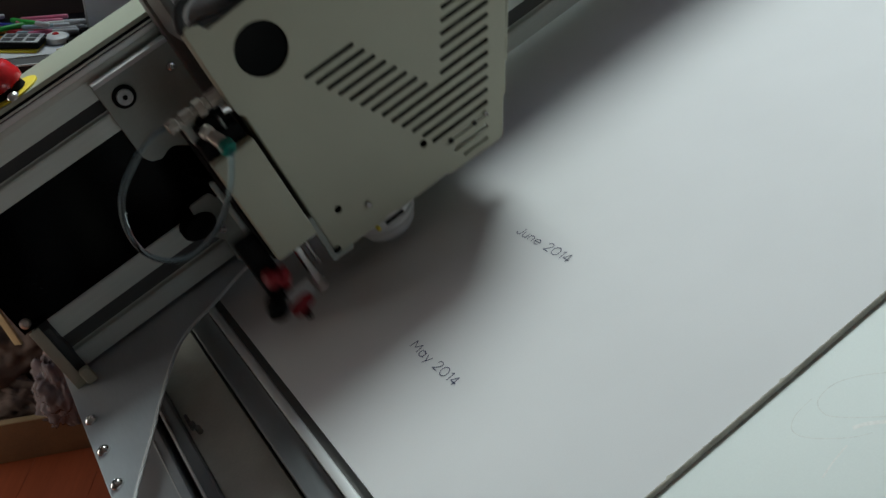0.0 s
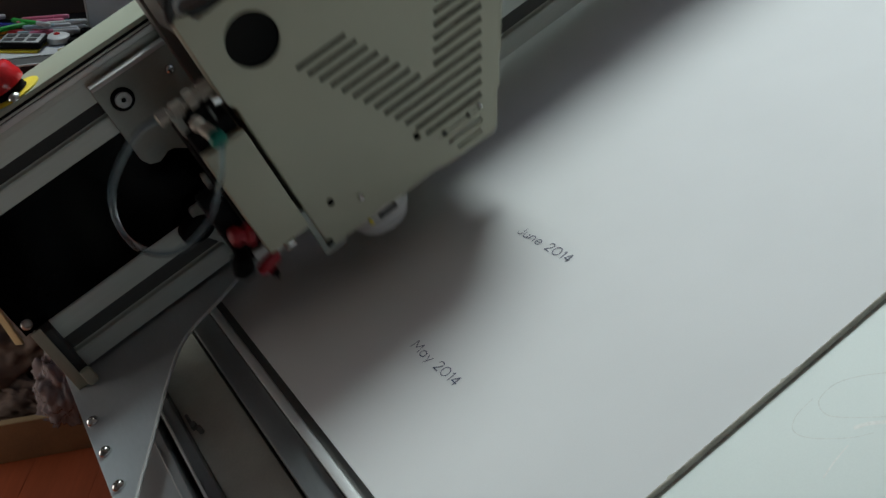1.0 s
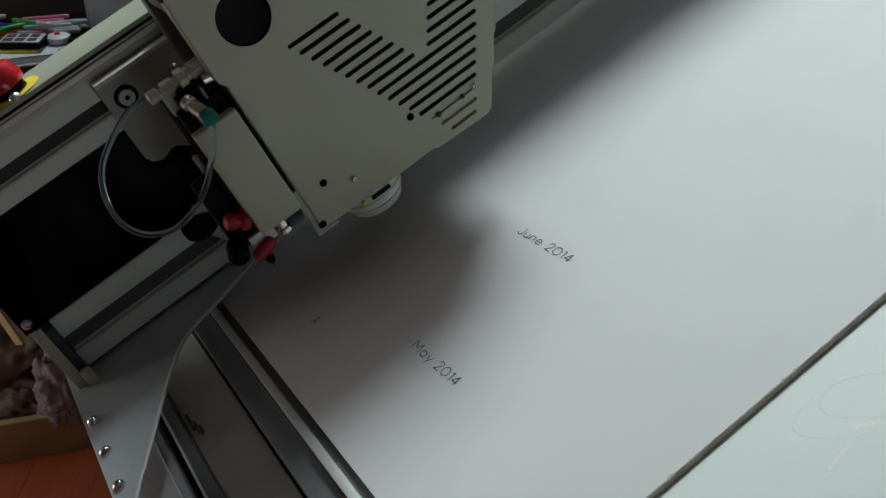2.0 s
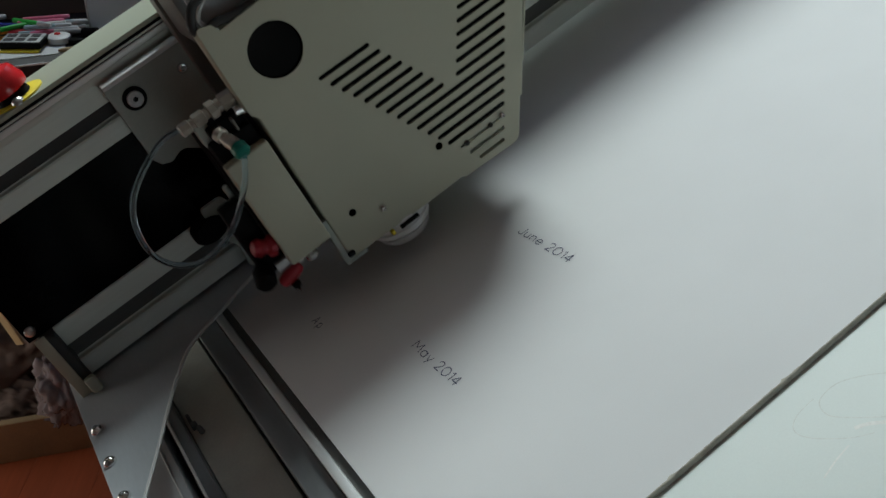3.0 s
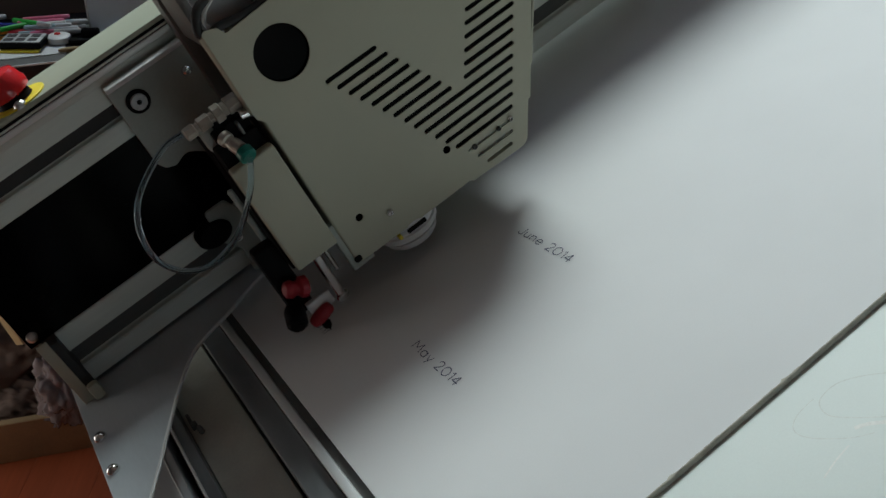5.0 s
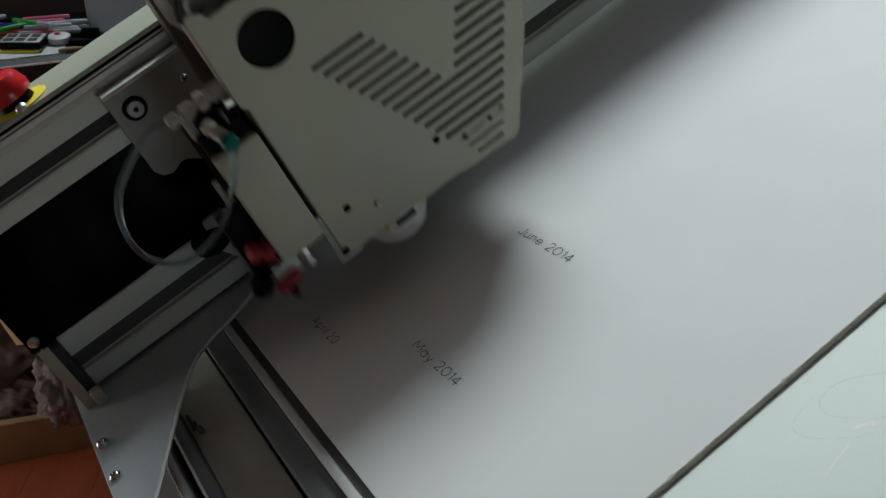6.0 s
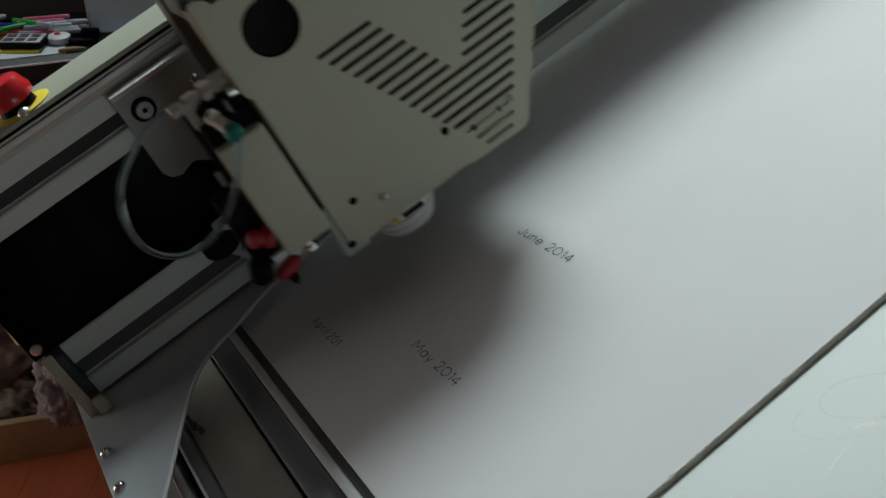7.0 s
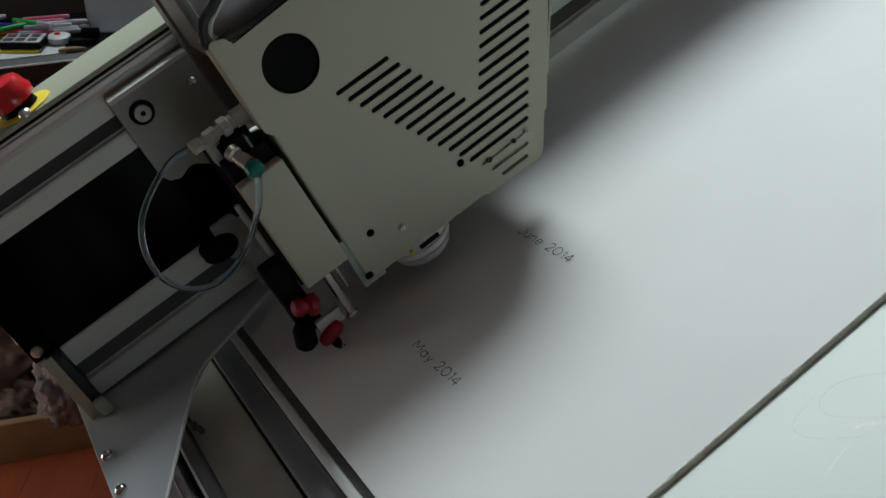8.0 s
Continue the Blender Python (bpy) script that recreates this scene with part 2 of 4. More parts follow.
def sweep(points, r, seg=10, bm=None):
    """A round hose along points; r is a number or a function of the share of the way."""
    bm = bm or bmesh.new()
    rings, up = [], None
    n = len(points)
    for i, p in enumerate(points):
        t = (points[min(i + 1, n - 1)] - points[max(i - 1, 0)]).normalized()
        if up is None:
            up = t.orthogonal().normalized()
        up = (up - t * up.dot(t)).normalized()
        side = t.cross(up)
        rr = r(i / (n - 1)) if callable(r) else r
        rings.append([bm.verts.new(p + (up * math.cos(a) + side * math.sin(a)) * rr) for a in (2 * math.pi * k / seg for k in range(seg))])
    for a, b in zip(rings, rings[1:]):
        for i in range(seg):
            bm.faces.new((a[i], a[(i + 1) % seg], b[(i + 1) % seg], b[i]))
    bm.faces.new(rings[0][::-1])
    bm.faces.new(rings[-1])
    bmesh.ops.recalc_face_normals(bm, faces=bm.faces)
    return bm


def ngon(cx, cy, r, seg=24, start=0.0):
    return [(cx + r * math.cos(start + 2 * math.pi * i / seg), cy + r * math.sin(start + 2 * math.pi * i / seg)) for i in range(seg)]


def slot_outline(x0, x1, y, r, seg=6):
    a = [(x1 - r + r * math.cos(t), y + r * math.sin(t)) for t in (-math.pi / 2 + math.pi * i / seg for i in range(seg + 1))]
    b = [(x0 + r + r * math.cos(t), y + r * math.sin(t)) for t in (math.pi / 2 + math.pi * i / seg for i in range(seg + 1))]
    return a + b


def rounded(corners, seg=6):
    """A polygon with corners (x, y, radius)."""
    out = []
    n = len(corners)
    for i, (x, y, r) in enumerate(corners):
        p, a, b = Vector((x, y)), Vector(corners[i - 1][:2]), Vector(corners[(i + 1) % n][:2])
        if r <= 0:
            out.append((x, y))
            continue
        u, v = (a - p).normalized(), (b - p).normalized()
        half = u.angle(v) / 2
        d = r / math.tan(half)
        c = p + (u + v).normalized() * (r / math.sin(half))
        s, e = p + u * d - c, p + v * d - c
        for k in range(seg + 1):
            w = s.lerp(e, k / seg).normalized() * r
            out.append(tuple(c + w))
    return out


def sheet(outline, holes, thick, bevel=0.0004):
    """A flat plate with real holes, in the xy plane, its top face at z = 0."""
    cu = bpy.data.curves.new("outline", "CURVE")
    cu.dimensions, cu.fill_mode = "2D", "BOTH"
    cu.extrude, cu.bevel_depth, cu.bevel_resolution, cu.offset = thick / 2 - bevel, bevel, 1, -bevel
    for loop in [outline, *holes]:
        s = cu.splines.new("POLY")
        s.points.add(len(loop) - 1)
        s.use_cyclic_u = True
        for q, (x, y) in zip(s.points, loop):
            q.co = (x, y, 0, 1)
    ob = bpy.data.objects.new("outline", cu)
    scene.collection.objects.link(ob)
    me = bpy.data.meshes.new_from_object(ob.evaluated_get(bpy.context.evaluated_depsgraph_get()))
    bm = bmesh.new()
    bm.from_mesh(me)
    bpy.data.objects.remove(ob)
    bpy.data.curves.remove(cu)
    bpy.data.meshes.remove(me)
    bmesh.ops.remove_doubles(bm, verts=bm.verts, dist=1e-6)
    bmesh.ops.translate(bm, vec=(0, 0, -thick / 2), verts=bm.verts)
    return bm


def upright(bm, y):
    """Turns a plate from the xy plane to stand, facing -y, its front at y."""
    return turned(bm, Matrix.Translation((0, y, 0)) @ Matrix(((1, 0, 0, 0), (0, 0, -1, 0), (0, 1, 0, 0), (0, 0, 0, 1))))


def written(text, length, height_scale=1.0, thin=0.0):
    """Lettering as a flat mesh in the xy plane, from x = 0 to length. Returns the bmesh."""
    cu = bpy.data.curves.new("lettering", "FONT")
    cu.body, cu.size, cu.offset, cu.resolution_u = text, 1.0, thin, 4
    ob = bpy.data.objects.new("lettering", cu)
    scene.collection.objects.link(ob)
    me = bpy.data.meshes.new_from_object(ob.evaluated_get(bpy.context.evaluated_depsgraph_get()))
    bm = bmesh.new()
    bm.from_mesh(me)
    bpy.data.objects.remove(ob)
    bpy.data.curves.remove(cu)
    bpy.data.meshes.remove(me)
    xs = [v.co.x for v in bm.verts]
    k = length / (max(xs) - min(xs))
    bmesh.ops.translate(bm, vec=(-min(xs), 0, 0), verts=bm.verts)
    bmesh.ops.scale(bm, vec=(k, k * height_scale, 1), verts=bm.verts)
    return bm


def hex_screw(p, d, r, h, material, parent, name="screw", label="", seg=20):
    """A domed socket screw at p that points along d."""
    p, d = Vector(p), Vector(d).normalized()
    bm = lathe(p, p + d * h, [(0, r), (0.35, r), (0.75, r * 0.82), (1.0, r * 0.5), (0.985, r * 0.42), (0.6, r * 0.40)], seg)
    return part(name, bm, material, parent, label)


# ---- the room ----
T = 0.12
solo("floor", box(WALL_W - T, WALL_E + T, WALL_S - T, WALL_N + T, FLOOR_Z - 0.1, FLOOR_Z - 0.008), MDF, "dark subfloor under orange laminate planks", "floor", kind="structure")
solo("wall_north", box(WALL_W, WALL_E, WALL_N, WALL_N + T, FLOOR_Z, CEIL_Z), WALLD, "dark brown painted wall behind the desk", "wall", kind="structure")
bm = box(WALL_W, LOW_X0, WALL_S - T, WALL_S, FLOOR_Z, CEIL_Z)
box(LOW_X1, WALL_E, WALL_S - T, WALL_S, FLOOR_Z, CEIL_Z, bm=bm)
box(LOW_X0, LOW_X1, WALL_S - T, WALL_S, LOW_Z1, CEIL_Z, bm=bm)
box(LOW_X0, LOW_X1, WALL_S - T, WALL_S, FLOOR_Z, LOW_Z0, bm=bm)
solo("wall_south", bm, WALLP, "plain painted wall with an opening added for fill light", "wall", kind="structure")
# unseen frame, added around the south fill light
low = thing("fill_opening_south", ((LOW_X0 + LOW_X1) / 2, WALL_S - 0.08, LOW_Z0), "unseen white framed opening added for the south fill light", "window", kind="structure")
bm = bmesh.new()
for x0, x1, z0, z1 in ((LOW_X0, LOW_X1, LOW_Z0, LOW_Z0 + 0.04), (LOW_X0, LOW_X1, LOW_Z1 - 0.04, LOW_Z1), (LOW_X0, LOW_X0 + 0.04, LOW_Z0 + 0.04, LOW_Z1 - 0.04), (LOW_X1 - 0.04, LOW_X1, LOW_Z0 + 0.04, LOW_Z1 - 0.04)):
    box(x0, x1, WALL_S - 0.10, WALL_S - 0.06, z0, z1, bm=bm)
part("window_frame", bm, WHITEP, low)
bm = box(WALL_W - T, WALL_W, WALL_S - T, SIDE_Y0, FLOOR_Z, CEIL_Z)
box(WALL_W - T, WALL_W, SIDE_Y1, WALL_N + T, FLOOR_Z, CEIL_Z, bm=bm)
box(WALL_W - T, WALL_W, SIDE_Y0, SIDE_Y1, SIDE_Z1, CEIL_Z, bm=bm)
box(WALL_W - T, WALL_W, SIDE_Y0, SIDE_Y1, FLOOR_Z, SIDE_Z0, bm=bm)
solo("wall_west", bm, WALLP, "plain painted wall with a low opening added for fill light", "wall", kind="structure")
# frame of the low opening, out of view and added with its lamp
side = thing("fill_opening_west", (WALL_W - 0.08, (SIDE_Y0 + SIDE_Y1) / 2, SIDE_Z0), "unseen low white framed opening added for the west fill light", "window", kind="structure")
bm = bmesh.new()
for y0, y1, z0, z1 in ((SIDE_Y0, SIDE_Y1, SIDE_Z0, SIDE_Z0 + 0.04), (SIDE_Y0, SIDE_Y1, SIDE_Z1 - 0.04, SIDE_Z1), (SIDE_Y0, SIDE_Y0 + 0.04, SIDE_Z0 + 0.04, SIDE_Z1 - 0.04), (SIDE_Y1 - 0.04, SIDE_Y1, SIDE_Z0 + 0.04, SIDE_Z1 - 0.04)):
    box(WALL_W - 0.10, WALL_W - 0.06, y0, y1, z0, z1, bm=bm)
part("window_frame", bm, WHITEP, side)
solo("wall_east", box(WALL_E, WALL_E + T, WALL_S - T, WALL_N + T, FLOOR_Z, CEIL_Z), WALLP, "plain painted wall", "wall", kind="structure")
bm = box(WALL_W - T, WIN_X0, WALL_S - T, WALL_N + T, CEIL_Z, CEIL_Z + T)
box(WIN_X1, WALL_E + T, WALL_S - T, WALL_N + T, CEIL_Z, CEIL_Z + T, bm=bm)
box(WIN_X0, WIN_X1, WALL_S - T, WIN_Y0, CEIL_Z, CEIL_Z + T, bm=bm)
box(WIN_X0, WIN_X1, WIN_Y1, WALL_N + T, CEIL_Z, CEIL_Z + T, bm=bm)
solo("ceiling", bm, CEILP, "plain ceiling with a roof window", "ceiling", kind="structure")
win = thing("window_1", ((WIN_X0 + WIN_X1) / 2, (WIN_Y0 + WIN_Y1) / 2, CEIL_Z + 0.06), "white framed roof window letting in daylight", "window", kind="structure")
bm = bmesh.new()
for x0, x1, y0, y1 in ((WIN_X0, WIN_X1, WIN_Y0, WIN_Y0 + 0.04), (WIN_X0, WIN_X1, WIN_Y1 - 0.04, WIN_Y1), (WIN_X0, WIN_X0 + 0.04, WIN_Y0 + 0.04, WIN_Y1 - 0.04), (WIN_X1 - 0.04, WIN_X1, WIN_Y0 + 0.04, WIN_Y1 - 0.04)):
    box(x0, x1, y0, y1, CEIL_Z + 0.06, CEIL_Z + 0.1, bm=bm)
part("window_frame", bm, WHITEP, win)

# ---- the machine bed ----
FRAME[0] = TIP
SHEET_Y = 0.485
board = thing("engraving_board", (0.5, 0.9, -0.0045), "white laminated fibreboard with handwritten month names", "board")
part("panel", box(0.0045, 1.05, SHEET_Y, 1.28, -0.0045, 0.0, 0.0005), BOARD, board)
rng = random.Random(3)
bm = bmesh.new()
prev = None
for k in range(420):
    x = 0.002 + 1.048 * k / 419
    chip = max(0.0, rng.gauss(0, 0.00035)) + (0.0012 if rng.random() < 0.015 else 0)
    row = [bm.verts.new(p) for p in ((x, SHEET_Y - 0.0006 + chip, 0.0003), (x, SHEET_Y - 0.0010, -0.0003), (x, SHEET_Y - 0.0010 + rng.uniform(0, 0.0002), -0.0044), (x, SHEET_Y - 0.0001 + chip, 0.0003))]
    if prev:
        for a, b in ((0, 1), (1, 2), (3, 0)):
            bm.faces.new((prev[a], row[a], row[b], prev[b]))
    prev = row
bmesh.ops.recalc_face_normals(bm, faces=bm.faces)
part("cut_edge", bm, MDF, board, "ragged raw fibreboard edge")
bed = thing("machine_bed", (0.7, 0.6, -0.03), "white machine bed board with faint pencil marks", "machine bed")
part("bed_top", box(0.0047, 1.1, 0.1, 1.3, -0.03, -0.0046, 0.001), BED, bed)

# side rail of the bed
rail = thing("side_rail", (-0.08, 0.8, -0.07), "grey aluminium side rail with a sunken channel", "rail")
part("channel_floor", box(-0.0935, -0.0405, 0.1, 1.3, -0.07, -0.036, 0.001), CHANNEL, rail, "beige painted channel floor")
part("inner_wall", box(-0.0362, -0.0120, 0.1, 1.3, -0.060, -0.010, 0.004), GREY, rail)
part("inner_lip", box(-0.0118, -0.0030, 0.1, 1.3, -0.030, 0.001, 0.0025), ALU_Y, rail, "bright aluminium lip")
part("guide_strip", box(-0.107, -0.0940, 0.1, 1.3, -0.06, -0.022, 0.0015), GREY, rail)
part("guide_edge", box(-0.1066, -0.1040, 0.1, 1.3, -0.0219, -0.0200, 0.0006), ALU_Y, rail, "bright guide edge")
part("face_seam", box(-0.1252, -0.1238, 0.1, 1.3, -0.0259, -0.0245, 0.0005), ALU_Y, rail, "thin bright seam")
part("outer_face", box(-0.166, -0.116, 0.1, 1.3, -0.07, -0.026, 0.002), PLATE, rail)
# groove floor coloured dark for the shade down in it
part("groove_shade", box(-0.0404, -0.0363, 0.1, 1.3, -0.07, -0.052), SLOTDARK, rail)
# dark strip: the gap and the board edge's shadow put into its colour
part("gap_shade_strip", box(-0.0029, 0.0044, 0.1, 1.3, -0.05, -0.0075), DARKGREY, rail)
# slot floor coloured dark the same way, in place of deep shade
part("slot_base_shade", box(-0.1159, -0.1071, 0.1, 1.3, -0.07, -0.06), SLOTDARK, rail)
bm = box(-0.0900, -0.0840, 0.945, 0.955, -0.0359, -0.031, 0.001)
rod((-0.0835, 0.934, -0.0359), (-0.0835, 0.934, -0.027), 0.0028, bm=bm)
box(-0.0900, -0.0868, 0.956, 0.974, -0.0359, -0.0315, 0.001, bm=bm)
part("cable_clip", bm, DARKGREY, rail, "small dark clip")

# frame under the bed
stand = thing("machine_stand", (0.4, 0.7, -0.12), "dark steel stand carrying the tipped machine", "stand")
part("stand_top", box(-0.12, 1.1, 0.1, 1.3, -0.12, -0.0705, 0.003), BLACKM, stand)
for lx, ly in ((-0.08, 0.14), (1.05, 0.14), (-0.08, 1.25), (1.05, 1.25)):
    top = TIP @ Vector((lx, ly, -0.10))
    part("leg", turned(rod((top.x, top.y, FLOOR_Z), top, 0.025), TIP.inverted()), BLACKM, stand)

# ---- lettering and marks on the board ----


def mark(points, width, material, z, bm=None):
    pts = spline(points, 8 if len(points) > 2 else 1)
    bm = bm or bmesh.new()
    prev = None
    for i, p in enumerate(pts):
        t = (pts[min(i + 1, len(pts) - 1)] - pts[max(i - 1, 0)]).normalized()
        s = Vector((-t.y, t.x, 0)) * width / 2
        row = [bm.verts.new((p.x + s.x, p.y + s.y, z)), bm.verts.new((p.x - s.x, p.y - s.y, z))]
        if prev:
            bm.faces.new((prev[0], prev[1], row[1], row[0]))
        prev = row
    return bm


ROUND = [(0.33 + 0.33 * math.cos(a), 0.33 + 0.33 * math.sin(a)) for a in (math.pi * k / 6 for k in range(13))]
OVAL = [(0.42 + 0.42 * math.cos(a), 0.5 + 0.5 * math.sin(a)) for a in (math.pi * k / 8 for k in range(17))]
# single-line plotter alphabet: advance, straight strokes, curved strokes, in shares of the capital height
GLYPHS = {
    "M": (1.45, [[(0, 0), (0.12, 1), (0.58, 0.3), (1.04, 1), (1.16, 0)]], []),
    "J": (0.85, [], [[(0.55, 1), (0.55, 0.35), (0.47, 0.08), (0.27, 0), (0.07, 0.08), (0, 0.25)]]),
    "A": (1.1, [[(0, 0), (0.42, 1), (0.84, 0)], [(0.16, 0.36), (0.68, 0.36)]], []),
    "a": (0.98, [[(0.68, 0.66), (0.68, 0)]], [ROUND]),
    "y": (0.9, [[(0, 0.66), (0.33, 0)], [(0.66, 0.66), (0.17, -0.32)]], []),
    "u": (0.88, [[(0.58, 0.66), (0.58, 0)]], [[(0, 0.66), (0, 0.25), (0.1, 0.05), (0.3, 0), (0.5, 0.08), (0.58, 0.28)]]),
    "n": (0.88, [[(0, 0.66), (0, 0)]], [[(0, 0.38), (0.1, 0.58), (0.3, 0.66), (0.5, 0.58), (0.58, 0.38), (0.58, 0)]]),
    "e": (0.95, [[(0.01, 0.33), (0.66, 0.33)]], [[(0.66, 0.33), (0.58, 0.54), (0.34, 0.66), (0.09, 0.55), (0, 0.33), (0.09, 0.1), (0.34, 0), (0.6, 0.12)]]),
    "p": (0.98, [[(0, 0.66), (0, -0.32)]], [ROUND]),
    "r": (0.55, [[(0, 0.66), (0, 0)]], [[(0, 0.38), (0.1, 0.58), (0.34, 0.66)]]),
    "i": (0.35, [[(0, 0.66), (0, 0)], [(0, 0.95), (0, 0.86)]], []),
    "l": (0.35, [[(0, 1), (0, 0)]], []),
    "2": (0.92, [[(0, 0), (0.66, 0)]], [[(0.03, 0.72), (0.12, 0.93), (0.34, 1), (0.57, 0.9), (0.6, 0.68), (0.42, 0.4), (0, 0)]]),
    "0": (1.12, [], [OVAL]),
    "1": (0.5, [[(0, 0.8), (0.22, 1), (0.22, 0)]], []),
    "4": (0.85, [[(0.5, 0), (0.5, 1), (0, 0.3), (0.72, 0.3)]], []),
    " ": (0.6, [], []),
}
PEN_W = 0.0008


def lettering(text, high, length=0):
    """Drawn letters in the board's plane: the line runs along -y, capitals rise along +x."""
    total = sum(GLYPHS[c][0] for c in text) - 0.25
    k = length / total if length else high
    bm = bmesh.new()
    at, lift = 0.0, 0
    for c in text:
        wide, straight, curved = GLYPHS[c]
        runs = [[a, b] for line in straight for a, b in zip(line, line[1:])] + curved
        for run in runs:
            mark([(y * high, -(at + x) * k, 0) for x, y in run], PEN_W, None, 0.00003 * lift, bm)
            lift = (lift + 1) % 5
        at += wide
    return bm


for text, x, y, n in (("May 2014", 0.1040, 0.7785, 0.0790), ("June 2014", 0.2445, 0.8165, 0.0820)):
    bm = lettering(text, 0.0088, n)
    bmesh.ops.translate(bm, vec=(x, y, 0.0003), verts=bm.verts)
    solo("ink_lettering", bm, INK, "thin blue-black handwritten month and year on the board", "lettering", "month names")


for pts, width, material in (
    ([(0.2963, 0.4374, 0), (0.2836, 0.4508, 0), (0.2698, 0.4589, 0), (0.2546, 0.4570, 0), (0.2494, 0.4451, 0), (0.2561, 0.4316, 0), (0.2699, 0.4133, 0)], 0.0009, PENCIL),
    ([(0.2538, 0.4616, 0), (0.2380, 0.4600, 0), (0.2285, 0.4528, 0), (0.2303, 0.4404, 0), (0.2436, 0.4219, 0), (0.2550, 0.4127, 0)], 0.0008, PENCIL),
    ([(0.2509, 0.4244, 0), (0.2582, 0.4201, 0), (0.2670, 0.4107, 0)], 0.003, PENCILRED),
    ([(0.2395, 0.4180, 0), (0.2255, 0.4157, 0), (0.2134, 0.4124, 0)], 0.0012, PENCILRED),
):
    part("pencil_mark", mark(pts, width, material, -0.00452), material, bed, "faint scribbled line")


# ---- the gantry ----
GY = 1.085
G_X0, G_X1 = -0.17, 1.15
gantry = thing("gantry", (0.5, GY, 0.02), "aluminium gantry beam with black panel and cream lid", "gantry")
E_X0 = -0.140


def beam(name, x0, x1, z0, z1, s0, s1, y0, depth, parent):
    """A beam whose front has a sunken slot from s0 to s1."""
    prof = [(y0, z0), (y0, s0), (y0 + 0.010, s0 + 0.001), (y0 + 0.010, s1 - 0.001), (y0, s1), (y0, z1), (y0 + depth, z1), (y0 + depth, z0)]
    bm = bmesh.new()
    a = [bm.verts.new((x0, y, z)) for y, z in prof]
    b = [bm.verts.new((x1, y, z)) for y, z in prof]
    n = len(prof)
    for i in range(n):
        bm.faces.new((a[i], a[(i + 1) % n], b[(i + 1) % n], b[i]))
    bm.faces.new(a)
    bm.faces.new(b)
    bmesh.ops.recalc_face_normals(bm, faces=bm.faces)
    bmesh.ops.bevel(bm, geom=[e for e in bm.edges if abs(e.verts[0].co.x - e.verts[1].co.x) > 0.1], offset=0.0012, segments=2, affect="EDGES")
    return part(name, bm, ALU, parent)


beam("upper_beam", G_X0, G_X1, 0.198, 0.268, 0.217, 0.234, GY, 0.06, gantry)
beam("lower_beam", E_X0, G_X1, 0.020, 0.084, 0.0395, 0.060, GY, 0.06, gantry)
# dark strips over the aluminium slot floors: the slots' shade put into colour
part("upper_slot_shade", box(G_X0, G_X1, GY + 0.0095, GY + 0.0105, 0.2185, 0.2325), SLOTDARK, gantry)
part("lower_slot_shade", box(E_X0, G_X1, GY + 0.0095, GY + 0.0105, 0.0410, 0.0585), SLOTSHADE, gantry)
part("black_panel", box(-0.166, G_X1, GY + 0.003, GY + 0.008, 0.0842, 0.1978), BLACK, gantry, "glossy black cover panel")
part("back_cover", box(-0.16, G_X1, GY + 0.062, GY + 0.066, 0.02, 0.268), SLOTDARK, gantry)
# rails that run along the upper beam
part("under_lid_strip", box(G_X0, G_X1, GY - 0.0065, GY + 0.02, 0.2715, 0.2742, 0.0006), BLACKM, gantry, "black strip under the lid")
part("upper_lip", box(G_X0, G_X1, GY - 0.006, GY - 0.0005, 0.2690, 0.2713, 0.0006), ALU, gantry, "bright rail lip")
# shade between lip and rail, put in as a dark strip
part("rail_gap_shade", box(G_X0, G_X1, GY - 0.0045, GY - 0.0006, 0.2679, 0.2689), SLOTDARK, gantry)
part("linear_rail", box(G_X0, G_X1, GY - 0.006, GY - 0.0004, 0.2617, 0.2678, 0.0012), RAILALU, gantry, "bright linear rail")
part("rail_seat", box(G_X0, G_X1, GY - 0.0032, GY - 0.0004, 0.2552, 0.2616, 0.0005), ALU, gantry)
part("lid", box(G_X0, G_X1, GY - 0.0078, 1.152, 0.2744, 0.2793, 0.0012, 2), LIDCREAM, gantry, "cream painted lid")
# end of the beam
part("end_plate", box(-0.1585, -0.1475, GY - 0.026, GY - 0.0235, 0.012, 0.0935, 0.0008), CREAM, gantry, "pale end plate")
part("end_web", box(-0.1585, -0.1560, GY - 0.0232, GY + 0.06, 0.012, 0.0835, 0.0006), CREAM, gantry)
# dark filler standing for the shaded gap beside the end plate
part("end_gap_filler", box(-0.1555, -0.1402, GY - 0.018, GY + 0.02, 0.012, 0.0838, 0.001), SLOTDARK, gantry)
part("end_clip", box(-0.1465, -0.1350, 1.046, 1.056, 0.0175, 0.036, 0.003), CREAM, gantry, "small cream plastic clip")
hex_screw((-0.158, GY + 0.0028, 0.094), (0, -1, 0), 0.0058, 0.004, ZINC, gantry, "panel_screw", "steel panel screw")
# foot plate with its sweeping edge
edge = spline([(0.135, 1.070, 0), (0.085, 1.0645, 0), (0.040, 1.0525, 0), (0.0, 1.0335, 0), (-0.0293, 1.0225, 0), (-0.0511, 1.0065, 0), (-0.0739, 0.9724, 0), (-0.0964, 0.9306, 0), (-0.1199, 0.8844, 0), (-0.1484, 0.8301, 0), (-0.158, 0.795, 0)], 4)
outline = [(p.x, p.y) for p in edge] + [(-0.1665, 0.795), (-0.1665, 1.14), (0.135, 1.14)]
bm = sheet(outline, [], 0.003, 0.0005)
bmesh.ops.translate(bm, vec=(0, 0, 0.0165), verts=bm.verts)
part("foot_plate", bm, PLATE, gantry, "bluish grey steel foot plate with curved edge", round_off=False)
